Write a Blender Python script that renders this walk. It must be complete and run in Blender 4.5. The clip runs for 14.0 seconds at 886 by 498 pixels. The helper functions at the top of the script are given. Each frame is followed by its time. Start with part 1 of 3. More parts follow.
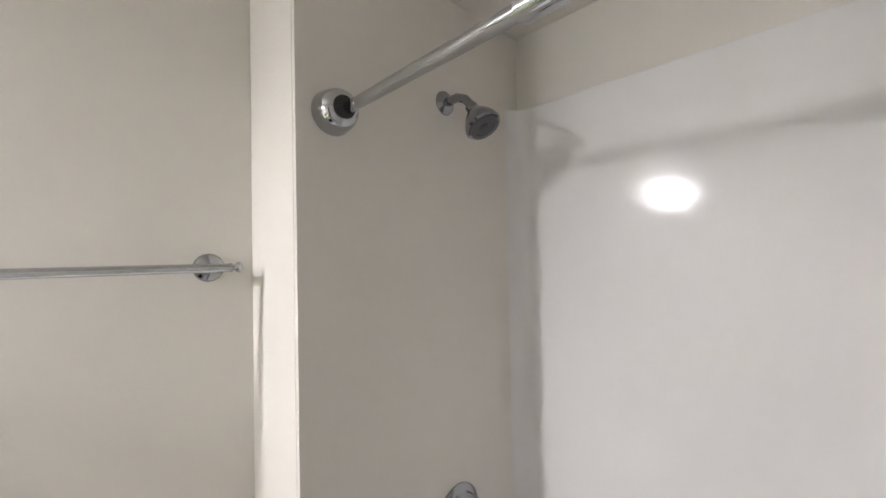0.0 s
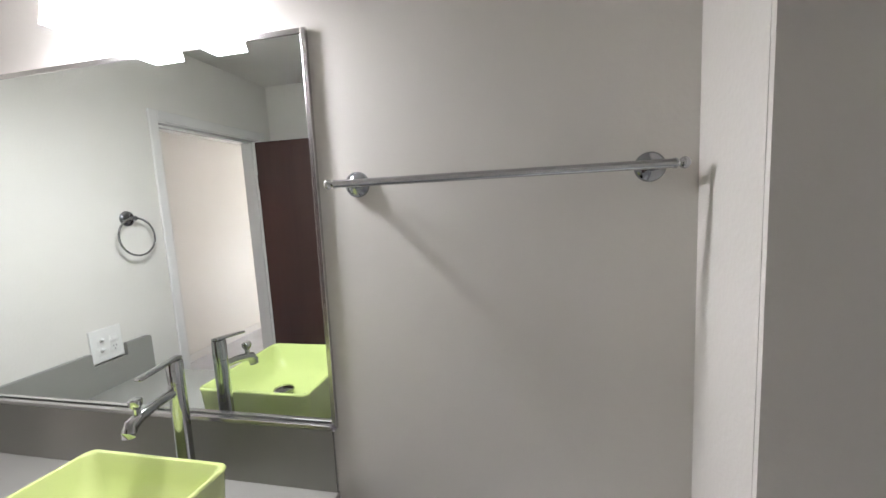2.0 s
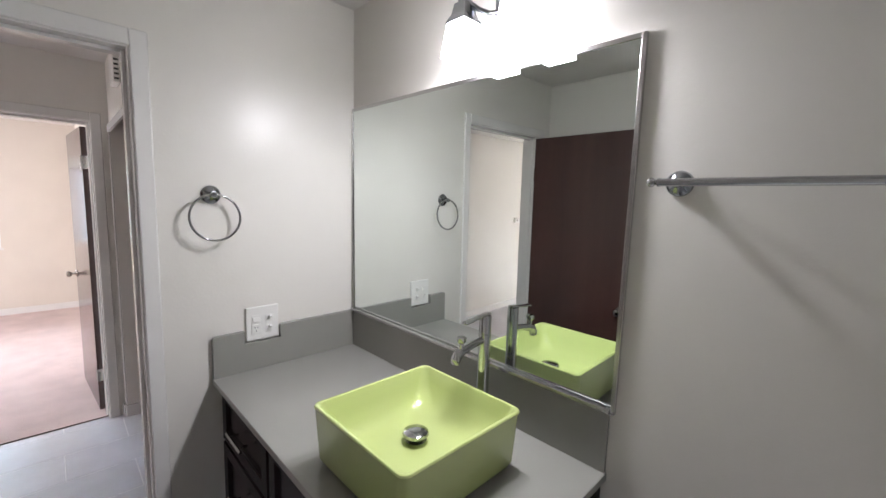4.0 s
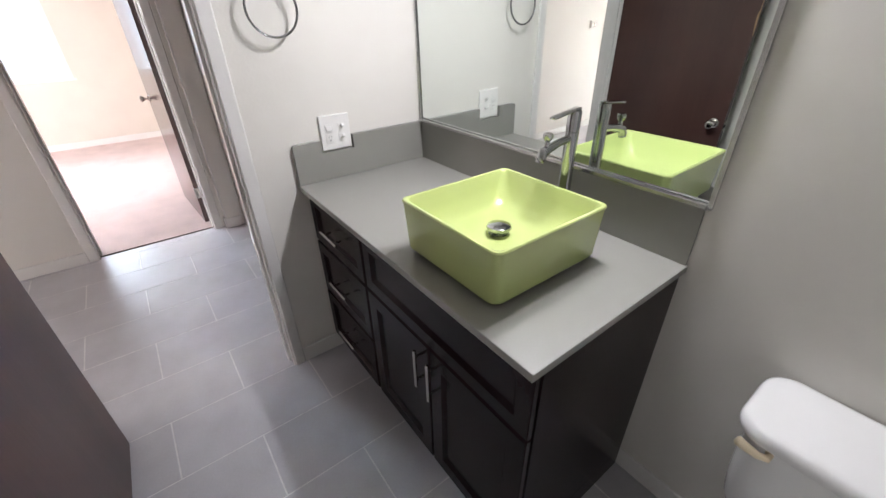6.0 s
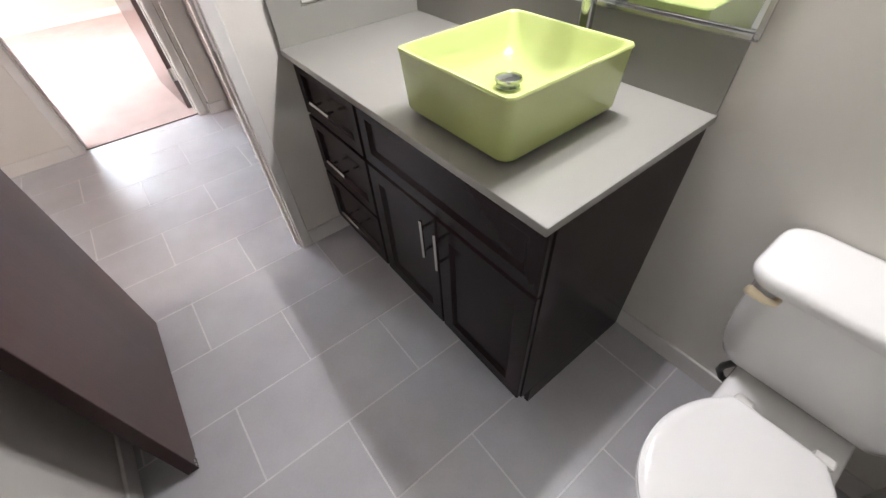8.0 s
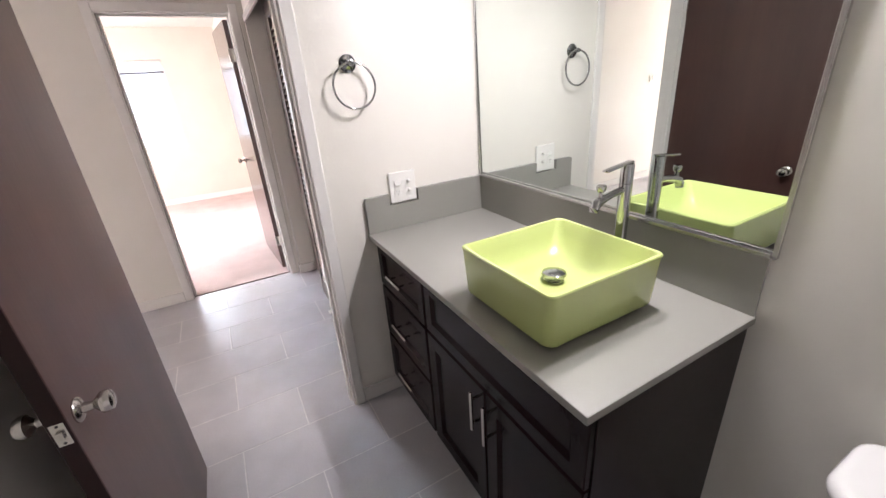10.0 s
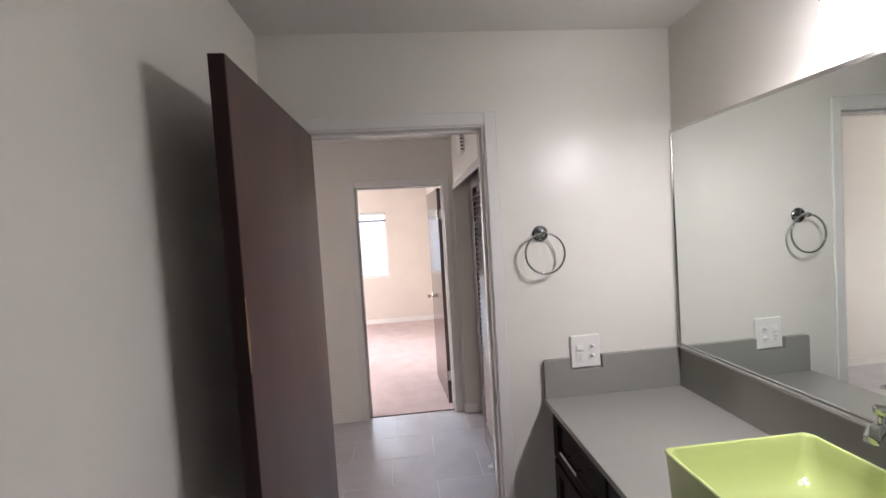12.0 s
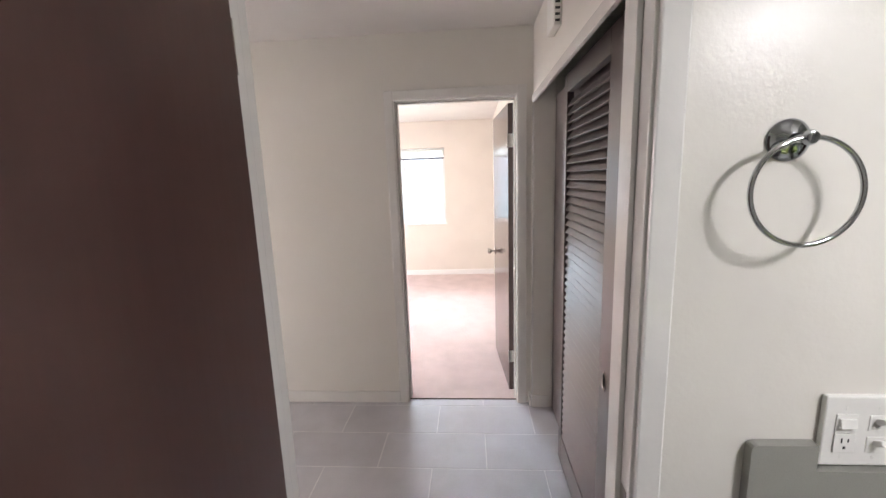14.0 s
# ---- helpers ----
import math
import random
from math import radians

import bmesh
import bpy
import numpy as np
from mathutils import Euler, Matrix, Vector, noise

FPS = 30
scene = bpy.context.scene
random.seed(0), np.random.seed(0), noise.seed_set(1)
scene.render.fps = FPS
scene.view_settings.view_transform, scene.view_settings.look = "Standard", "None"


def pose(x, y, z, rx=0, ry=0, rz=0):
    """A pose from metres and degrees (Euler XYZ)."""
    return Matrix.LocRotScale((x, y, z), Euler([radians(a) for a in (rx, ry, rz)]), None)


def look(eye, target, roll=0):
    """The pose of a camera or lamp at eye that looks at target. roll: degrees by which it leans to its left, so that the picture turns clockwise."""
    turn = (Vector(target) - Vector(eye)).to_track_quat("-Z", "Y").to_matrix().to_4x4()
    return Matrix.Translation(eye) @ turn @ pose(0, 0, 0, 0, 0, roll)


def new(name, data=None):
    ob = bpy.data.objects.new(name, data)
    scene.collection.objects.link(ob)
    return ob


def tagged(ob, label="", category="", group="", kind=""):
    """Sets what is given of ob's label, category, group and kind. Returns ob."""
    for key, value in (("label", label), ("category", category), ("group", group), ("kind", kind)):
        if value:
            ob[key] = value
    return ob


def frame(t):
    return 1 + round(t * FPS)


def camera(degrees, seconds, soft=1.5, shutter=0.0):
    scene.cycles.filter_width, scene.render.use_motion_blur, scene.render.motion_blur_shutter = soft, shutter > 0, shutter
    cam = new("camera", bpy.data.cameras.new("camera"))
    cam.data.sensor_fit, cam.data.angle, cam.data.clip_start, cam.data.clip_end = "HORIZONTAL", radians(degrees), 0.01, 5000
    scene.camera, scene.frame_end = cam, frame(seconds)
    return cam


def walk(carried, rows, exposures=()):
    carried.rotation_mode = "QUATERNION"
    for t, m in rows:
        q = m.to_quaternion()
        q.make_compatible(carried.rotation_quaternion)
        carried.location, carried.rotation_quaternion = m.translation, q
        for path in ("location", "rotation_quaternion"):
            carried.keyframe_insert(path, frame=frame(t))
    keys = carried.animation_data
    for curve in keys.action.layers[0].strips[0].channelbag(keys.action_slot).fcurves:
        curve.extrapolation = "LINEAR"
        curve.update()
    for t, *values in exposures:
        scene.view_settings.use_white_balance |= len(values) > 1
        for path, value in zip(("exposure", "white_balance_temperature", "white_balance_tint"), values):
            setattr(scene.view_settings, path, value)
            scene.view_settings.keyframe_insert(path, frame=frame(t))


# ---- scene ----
cam = camera(96.1, 14.0)
PATH = [
    (0, (1.772, -0.929, 1.684), (3.153, 0.517, 1.721), -1.1),
    (0.5, (1.807, -0.901, 1.668), (2.683, 0.892, 1.545), -1.6),
    (1, (1.813, -0.904, 1.637), (2.221, 1.046, 1.464), -2.6),
    (1.5, (1.72, -0.872, 1.617), (1.754, 1.117, 1.409), -3.1),
    (2, (1.76, -0.855, 1.615), (1.329, 1.086, 1.396), -2.7),
    (2.5, (1.745, -0.864, 1.614), (0.904, 0.938, 1.402), -1.8),
    (3, (1.701, -0.925, 1.62), (0.51, 0.675, 1.468), -1.1),
    (3.2, (1.693, -0.95, 1.627), (0.399, 0.571, 1.515), -0.8),
    (5.3, (1.615, -1.062, 1.561), (0.138, 0.114, 0.9), -0.2),
    (5.5, (1.612, -1.066, 1.551), (0.155, 0.078, 0.797), -0.2),
    (6, (1.599, -1.074, 1.506), (0.218, -0.044, 0.489), -1.0),
    (6.5, (1.597, -1.067, 1.452), (0.331, -0.174, 0.187), -2.3),
    (7, (1.59, -1.081, 1.399), (0.465, -0.303, -0.06), -3.5),
    (7.2, (1.583, -1.07, 1.392), (0.501, -0.341, -0.123), -4.5),
    (9.3, (1.635, -1.101, 1.484), (0.25, -0.095, 0.451), -3.5),
    (9.5, (1.65, -1.101, 1.493), (0.206, -0.094, 0.544), -3.5),
    (10, (1.664, -1.117, 1.532), (0.036, -0.26, 0.748), -4.1),
    (10.5, (1.648, -1.173, 1.539), (-0.143, -0.61, 0.85), -4.6),
    (11, (1.63, -1.188, 1.556), (-0.283, -0.895, 1.052), -4.4),
    (11.5, (1.652, -1.181, 1.63), (-0.33, -1.008, 1.434), -3.7),
    (12, (1.639, -1.162, 1.652), (-0.351, -0.985, 1.556), -3.5),
    (12.5, (1.437, -1.172, 1.608), (-0.544, -0.971, 1.414), -2.6),
    (13, (1.174, -1.218, 1.591), (-0.8, -1.128, 1.286), -2.1),
    (13.5, (0.952, -1.173, 1.572), (-1.017, -1.238, 1.227), -2.5),
    (14, (0.707, -1.119, 1.569), (-1.257, -1.263, 1.22), -2.0),
]
EXPOSURES = [(0, 1.20, 6640, 10), (0.5, 1.13, 6580, 10), (1.0, 0.92, 6520, 10), (1.5, 0.68, 6430, 10), (2.0, 0.53, 6380, 10), (2.5, 0.36, 6400, 10), (3.0, 0.12, 6400, 10), (5.3, 0.22, 6230, 10),
             (6.0, 0.52, 6380, 10), (7.0, 1.05, 6570, 10), (9.5, 0.8, 6700, 12), (10.5, 0.65, 6700, 15), (11.0, 0.45, 6700, 15), (11.5, 0.42, 6680, 15), (12.0, 0.12, 6600, 13), (13.0, 0.24, 6450, 11.5), (14.0, 0.32, 6600, 9)]
walk(cam, [(t, look(eye, target, roll)) for t, eye, target, roll in PATH], EXPOSURES)

# ---- world, sun, large lights, exposure ----
world = bpy.data.worlds.new("world")
scene.world = world
world.use_nodes = True
wn = world.node_tree.nodes
sky = wn.new("ShaderNodeTexSky")
sky.sky_type, sky.sun_disc = "NISHITA", False
sky.sun_elevation, sky.sun_rotation = radians(48), radians(100)
world.node_tree.links.new(sky.outputs[0], wn["Background"].inputs[0])
wn["Background"].inputs[1].default_value = 0.12
sun_data = bpy.data.lights.new("sun", "SUN")
sun_data.energy, sun_data.angle, sun_data.color = 3.0, radians(0.5), (1.0, 0.95, 0.88)
sun = new("sun", sun_data)
sun.matrix_world = look((20, -6, 22), (0, 0, 0))

BULB_WATTS = 22.0        # each bulb in the fixture over the mirror
LAMP_GLOW = 3.9       # the glass shades over the mirror
OUTSIDE_GLOW = 6.0     # glowing sheet seen through the bedroom window, painted as pale trees and sky
HALL_FILL_WATTS = 92.0       # added hallway fill, as sky light through an unseen wide opening at far end
WINDOW_WATTS = 118.0   # sky light through the bedroom's south window

# ---- materials ----
def material(name, color, rough=0.5, metal=0.0, spec=0.5, vary=0.06, scale=3.0, bump=0.0, bump_scale=60.0, coat=0.0,
             color2=None, stretch=(1, 1, 1), rough_vary=0.08, random=0.0, fine=0.0):
    m = bpy.data.materials.new(name)
    m.use_nodes = True
    n, l = m.node_tree.nodes, m.node_tree.links
    b = n["Principled BSDF"]
    b.inputs["Metallic"].default_value = metal
    b.inputs["Specular IOR Level"].default_value = spec
    b.inputs["Coat Weight"].default_value = coat
    b.inputs["Coat Roughness"].default_value = 0.08
    co, mp = n.new("ShaderNodeNewGeometry"), n.new("ShaderNodeMapping")
    mp.inputs["Scale"].default_value = stretch
    l.new(co.outputs["Position"], mp.inputs[0])
    big, small = n.new("ShaderNodeTexNoise"), n.new("ShaderNodeTexNoise")
    big.inputs["Scale"].default_value, big.inputs["Detail"].default_value = scale, 4
    small.inputs["Scale"].default_value, small.inputs["Detail"].default_value = bump_scale, 3
    l.new(mp.outputs[0], big.inputs[0]); l.new(mp.outputs[0], small.inputs[0])
    mix = n.new("ShaderNodeMix"); mix.data_type = "RGBA"
    c2 = color2 or tuple(c * (1 - 2.5 * vary) for c in color)
    mix.inputs[6].default_value, mix.inputs[7].default_value = (*color, 1), (*c2, 1)
    ramp = n.new("ShaderNodeMapRange")
    ramp.inputs[1].default_value, ramp.inputs[2].default_value = 0.35, 0.68
    l.new(big.outputs[0], ramp.inputs[0]); l.new(ramp.outputs[0], mix.inputs[0])
    last = mix.outputs[2]
    for amount, source in ((random, "obj"), (fine, "fine")):
        if amount:
            hsv = n.new("ShaderNodeHueSaturation")
            r = n.new("ShaderNodeMapRange")
            r.inputs[3].default_value, r.inputs[4].default_value = 1 - amount, 1 + amount
            if source == "obj":
                l.new(n.new("ShaderNodeObjectInfo").outputs["Random"], r.inputs[0])
            else:
                r.inputs[1].default_value, r.inputs[2].default_value = 0.3, 0.7
                l.new(small.outputs[0], r.inputs[0])
            l.new(r.outputs[0], hsv.inputs["Value"]); l.new(last, hsv.inputs["Color"])
            last = hsv.outputs[0]
    l.new(last, b.inputs["Base Color"])
    rr = n.new("ShaderNodeMapRange")
    rr.inputs[3].default_value, rr.inputs[4].default_value = max(0.0, rough - rough_vary), min(1, rough + rough_vary)
    l.new(big.outputs[0], rr.inputs[0]); l.new(rr.outputs[0], b.inputs["Roughness"])
    if bump:
        bp = n.new("ShaderNodeBump")
        bp.inputs["Strength"].default_value, bp.inputs["Distance"].default_value = 1.0, bump
        l.new(small.outputs[0], bp.inputs["Height"]); l.new(bp.outputs[0], b.inputs["Normal"])
    return m


PAINT = material("wall_paint", (0.710, 0.685, 0.636), 0.32, spec=0.37, vary=0.015, scale=1.6, bump=0.00042, bump_scale=95, rough_vary=0.03)
TRIM = material("trim_paint", (0.75, 0.735, 0.71), 0.17, rough_vary=0.03, vary=0.02, scale=4, bump=0.0005, bump_scale=50)
CEILING = material("ceiling_paint", (0.68, 0.65, 0.62), 0.75, vary=0.02, bump=0.0012, bump_scale=140)
BEDROOM = material("bedroom_paint", (0.64, 0.585, 0.515), 0.6, vary=0.02, bump=0.0006, bump_scale=80)
TILE = material("grey_tile", (0.470, 0.463, 0.490), 0.35, spec=1.0, vary=0.05, scale=5, bump=0.00025, bump_scale=120, random=0.04, fine=0.03, rough_vary=0.025)
GROUT = material("grout", (0.68, 0.67, 0.665), 0.55, vary=0.05, scale=20, bump=0.0004, bump_scale=300)
CARPET = material("carpet", (0.62, 0.50, 0.47), 0.95, vary=0.05, scale=5, bump=0.006, bump_scale=260, fine=0.12, spec=0.1)
ESPRESSO = material("dark_stained_wood", (0.0155, 0.0092, 0.0098), 0.25, spec=0.11, rough_vary=0.015, vary=0.05, scale=6, stretch=(1, 1, 0.12), bump=0.0001, bump_scale=90, fine=0.04)
DOOR = material("dark_brown_door", (0.063, 0.0295, 0.0247), 0.33, spec=0.45, rough_vary=0.03, vary=0.05, scale=5, stretch=(1, 1, 0.1), bump=0.0002, bump_scale=60, color2=(0.045, 0.0205, 0.018), fine=0.04)
LACQUER = material("brown_lacquered_door", (0.056, 0.0275, 0.0245), 0.15, spec=0.8, rough_vary=0.02, vary=0.05, scale=5, stretch=(1, 1, 0.1), bump=0.0002, bump_scale=60, fine=0.04)
DOOR_EDGE = material("dark_red_brown_edge", (0.026, 0.0095, 0.009), 0.4, spec=0.2, vary=0.12, scale=6, stretch=(1, 1, 0.15))
LOUVER = material("brown_louver_wood", (0.060, 0.040, 0.037), 0.33, spec=1.0, rough_vary=0.02, vary=0.1, scale=6, stretch=(0.2, 1, 1), fine=0.08)
BARE = material("bare_wood", (0.34, 0.215, 0.12), 0.7, vary=0.1, scale=30, stretch=(1, 1, 0.2))
QUARTZ = material("grey_quartz", (0.264, 0.259, 0.236), 0.305, vary=0.01, scale=1.5, bump_scale=420, fine=0.06, rough_vary=0.015)
GREEN = material("green_ceramic", (0.49, 0.565, 0.215), 0.10, vary=0.012, scale=2, coat=0.5, rough_vary=0.03)
CERAMIC = material("white_ceramic", (0.84, 0.84, 0.83), 0.12, vary=0.01, coat=0.4, rough_vary=0.03)
SURROUND = material("white_acrylic", (0.77, 0.76, 0.755), 0.11, vary=0.015, scale=2, bump=0.0012, bump_scale=9, rough_vary=0.02)
PLASTIC = material("white_plastic", (0.78, 0.77, 0.74), 0.33, rough_vary=0.03, vary=0.02)
# One chrome finish in two tones; the darker stands in for dark reflections.
POLISHED = material("bright_chrome", (0.50, 0.51, 0.52), 0.04, metal=1.0, vary=0.02, rough_vary=0.02)
CHROME = material("chrome", (0.36, 0.375, 0.395), 0.08, metal=1.0, vary=0.02, rough_vary=0.04)
BRUSHED = material("brushed_steel", (0.62, 0.61, 0.60), 0.24, metal=1.0, vary=0.01, scale=3, rough_vary=0.02)
NICKEL = material("satin_nickel", (0.55, 0.53, 0.50), 0.20, rough_vary=0.03, metal=1.0, vary=0.03, scale=20)
BRASS = material("cream_gold_lever", (0.83, 0.72, 0.52), 0.33, rough_vary=0.03, metal=0.7, vary=0.04)
MIRROR = material("mirror_glass", (0.86, 0.91, 0.885), 0.004, metal=1.0, vary=0.0, rough_vary=0.004)
BLACK = material("black_rubber", (0.015, 0.015, 0.015), 0.6, vary=0.05)
GREYHOLE = material("grey_nozzles", (0.10, 0.10, 0.11), 0.5)
# Near-black: screws, and flat pieces that stand in for shade in holes.
SLOT = material("dark_slot", (0.03, 0.03, 0.03), 0.6)
HOSE = material("dark_braided_hose", (0.05, 0.045, 0.04), 0.4, metal=0.5)
ALU = material("white_window_frame", (0.75, 0.75, 0.74), 0.4)
GRASS = material("dry_grass", (0.10, 0.12, 0.05), 0.95, vary=0.2, scale=0.6)
LEAF = material("leaves", (0.07, 0.11, 0.05), 0.7, vary=0.2, scale=3)
BARK = material("bark", (0.12, 0.09, 0.07), 0.9, vary=0.15, scale=8, bump=0.01, bump_scale=20)

GLOW = bpy.data.materials.new("lit_glass_shade")
GLOW.use_nodes = True
g = GLOW.node_tree.nodes["Principled BSDF"]
g.inputs["Base Color"].default_value = (0.9, 0.9, 0.9, 1)
g.inputs["Emission Color"].default_value = (0.985, 0.965, 1.02, 1)
g.inputs["Emission Strength"].default_value = LAMP_GLOW
gt, gm = GLOW.node_tree.nodes.new("ShaderNodeBsdfTransparent"), GLOW.node_tree.nodes.new("ShaderNodeMixShader")
gm.inputs[0].default_value = 0.62
GLOW.node_tree.links.new(gt.outputs[0], gm.inputs[1]); GLOW.node_tree.links.new(g.outputs[0], gm.inputs[2])
GLOW.node_tree.links.new(gm.outputs[0], GLOW.node_tree.nodes["Material Output"].inputs[0])
BLIND = bpy.data.materials.new("thin_blind_cloth")
BLIND.use_nodes = True
bn, bl = BLIND.node_tree.nodes, BLIND.node_tree.links
tr = bn.new("ShaderNodeBsdfTranslucent"); tr.inputs[0].default_value = (0.85, 0.84, 0.82, 1)
mx = bn.new("ShaderNodeMixShader"); mx.inputs[0].default_value = 0.65
bl.new(bn["Principled BSDF"].outputs[0], mx.inputs[1]); bl.new(tr.outputs[0], mx.inputs[2])
bl.new(mx.outputs[0], bn["Material Output"].inputs[0])
GLASS = bpy.data.materials.new("window_glass")
GLASS.use_nodes = True
gb = GLASS.node_tree.nodes["Principled BSDF"]
gb.inputs["Transmission Weight"].default_value, gb.inputs["Roughness"].default_value, gb.inputs["IOR"].default_value = 1.0, 0.0, 1.05


# Self-lit sheet: daylight and haze are put into its pale mottled colours.
BACKDROP = bpy.data.materials.new("glowing_pale_distance")
BACKDROP.use_nodes = True
dn, dl = BACKDROP.node_tree.nodes, BACKDROP.node_tree.links
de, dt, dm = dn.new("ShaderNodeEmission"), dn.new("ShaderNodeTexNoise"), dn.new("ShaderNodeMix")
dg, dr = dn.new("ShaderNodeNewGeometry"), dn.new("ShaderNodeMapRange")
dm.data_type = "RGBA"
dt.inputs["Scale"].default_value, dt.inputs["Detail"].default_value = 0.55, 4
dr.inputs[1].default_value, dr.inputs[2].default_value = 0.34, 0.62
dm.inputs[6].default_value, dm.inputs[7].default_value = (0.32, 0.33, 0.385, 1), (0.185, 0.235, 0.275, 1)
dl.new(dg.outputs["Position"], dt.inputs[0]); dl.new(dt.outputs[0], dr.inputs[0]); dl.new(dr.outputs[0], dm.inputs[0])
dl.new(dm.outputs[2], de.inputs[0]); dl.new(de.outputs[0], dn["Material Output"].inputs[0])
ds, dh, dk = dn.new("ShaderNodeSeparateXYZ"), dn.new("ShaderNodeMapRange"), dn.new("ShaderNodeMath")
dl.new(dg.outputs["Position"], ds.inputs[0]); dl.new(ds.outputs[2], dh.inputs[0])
dh.inputs[1].default_value, dh.inputs[2].default_value, dh.inputs[3].default_value, dh.inputs[4].default_value = 2.75, 3.4, 1.0, 72.0   # 72 times brighter above the window view, added to light the hall floor
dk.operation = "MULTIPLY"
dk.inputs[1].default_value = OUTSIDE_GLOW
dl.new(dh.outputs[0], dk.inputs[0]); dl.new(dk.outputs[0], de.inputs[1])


# ---- shapes ----
def merge(bm, other, m=None):
    if m is not None:
        bmesh.ops.transform(other, matrix=m, verts=other.verts)
    me = bpy.data.meshes.new("tmp")
    other.to_mesh(me)
    bm.from_mesh(me)
    bpy.data.meshes.remove(me)
    other.free()
    return bm


def box(bm, x0, x1, y0, y1, z0, z1, r=0.0, seg=2, m=None):
    b = bmesh.new()
    bmesh.ops.create_cube(b, size=1)
    for v in b.verts:
        v.co = Vector(((x0 + x1) / 2 + v.co.x * (x1 - x0), (y0 + y1) / 2 + v.co.y * (y1 - y0), (z0 + z1) / 2 + v.co.z * (z1 - z0)))
    if r:
        bmesh.ops.bevel(b, geom=list(b.edges), offset=r, segments=seg, profile=0.5, affect="EDGES")
    return merge(bm, b, m)


def boxes(*spans, r=0.0):
    bm = bmesh.new()
    for s in spans:
        box(bm, *s, r=r)
    return bm


def lathe(bm, profile, m, seg=32):
    """profile: (radius, height) pairs turned about z, then put at m."""
    b = bmesh.new()
    rings = []
    for rad, h in profile:
        rings.append([b.verts.new((rad * math.cos(a), rad * math.sin(a), h)) for a in [2 * math.pi * i / seg for i in range(seg)]] if rad > 1e-6 else [b.verts.new((0, 0, h))])
    for p, q in zip(rings, rings[1:]):
        for i in range(seg):
            j = (i + 1) % seg
            f = [p[i % len(p)], p[j % len(p)], q[j % len(q)], q[i % len(q)]]
            f = list(dict.fromkeys(f))
            if len(f) > 2:
                b.faces.new(f)
    for ring in (rings[0], rings[-1]):
        if len(ring) > 2:
            b.faces.new(ring)
    bmesh.ops.recalc_face_normals(b, faces=b.faces)
    return merge(bm, b, m)


def aim(p, q):
    """A turn and place that lays local z along the way from p to q."""
    return Matrix.Translation(p) @ (Vector(q) - Vector(p)).to_track_quat("Z", "Y").to_matrix().to_4x4()


def rod(bm, p, q, r, seg=20, bevel=0.0):
    n = (Vector(q) - Vector(p)).length
    k = bevel
    prof = [(r - k, 0), (r, k), (r, n - k), (r - k, n)] if k else [(r, 0), (r, n)]
    return lathe(bm, prof, aim(p, q), seg)


def tube(bm, pts, r, seg=14, closed=False):
    """A round tube along points; r may be one radius or one for each point."""
    b = bmesh.new()
    pts = [Vector(p) for p in pts]
    n = len(pts)
    rr = r if isinstance(r, (list, tuple)) else [r] * n
    up, rings = Vector((0.13, 0.31, 0.94)), []
    for i, p in enumerate(pts):
        d = (pts[(i + 1) % n] - pts[i - 1]) if closed else (pts[min(i + 1, n - 1)] - pts[max(i - 1, 0)])
        d.normalize()
        u = d.cross(up).normalized()
        w = u.cross(d).normalized()
        rings.append([b.verts.new(p + rr[i] * (math.cos(a) * u + math.sin(a) * w)) for a in [2 * math.pi * k / seg for k in range(seg)]])
    for i in range(n if closed else n - 1):
        p, q = rings[i], rings[(i + 1) % n]
        for k in range(seg):
            b.faces.new((p[k], p[(k + 1) % seg], q[(k + 1) % seg], q[k]))
    if not closed:
        b.faces.new(rings[0]); b.faces.new(rings[-1])
    bmesh.ops.recalc_face_normals(b, faces=b.faces)
    return merge(bm, b)


def rounded(cx, cy, hx, hy, r, seg=8, power=None):
    out = []
    for k, (sx, sy) in enumerate(((1, 1), (-1, 1), (-1, -1), (1, -1))):
        for i in range(seg + 1):
            a = math.pi / 2 * (k + i / seg)
            out.append((cx + sx * (hx - r) + r * math.cos(a), cy + sy * (hy - r) + r * math.sin(a)))
    return out


def loft(bm, loops, cap0=True, cap1=True):
    """Joins loops of equal length, each a list of places."""
    b = bmesh.new()
    rings = [[b.verts.new(p) for p in lp] for lp in loops]
    n = len(rings[0])
    for p, q in zip(rings, rings[1:]):
        for i in range(n):
            b.faces.new((p[i], p[(i + 1) % n], q[(i + 1) % n], q[i]))
    if cap0:
        b.faces.new(rings[0])
    if cap1:
        b.faces.new(rings[-1])
    bmesh.ops.recalc_face_normals(b, faces=b.faces)
    return merge(bm, b)


def base_of(ob):
    while ob.parent:
        ob = ob.parent
    return ob


def part(name, bm, mat, parent=None, label="", smooth=False):
    """One mesh object, given in the room's metres, under a thing or a part."""
    if parent is not None:
        bmesh.ops.translate(bm, vec=-Vector(base_of(parent).location), verts=bm.verts)
    me = bpy.data.meshes.new(name)
    bm.to_mesh(me)
    bm.free()
    me.materials.append(mat)
    if smooth:
        me.shade_smooth()
        me.set_sharp_from_angle(angle=radians(38))
    ob = new(name, me)
    ob.parent = parent
    return tagged(ob, label=label)


def thing(name, label, category, place, group="", kind=""):
    ob = new(name)
    ob.location = place
    ob.empty_display_size = 0.1
    return tagged(ob, label, category, group, kind)


def structure(name, bm, mat, label, category="", smooth=False):
    return tagged(part(name, bm, mat, smooth=smooth), label, category or name.split("_")[0], "", "structure")


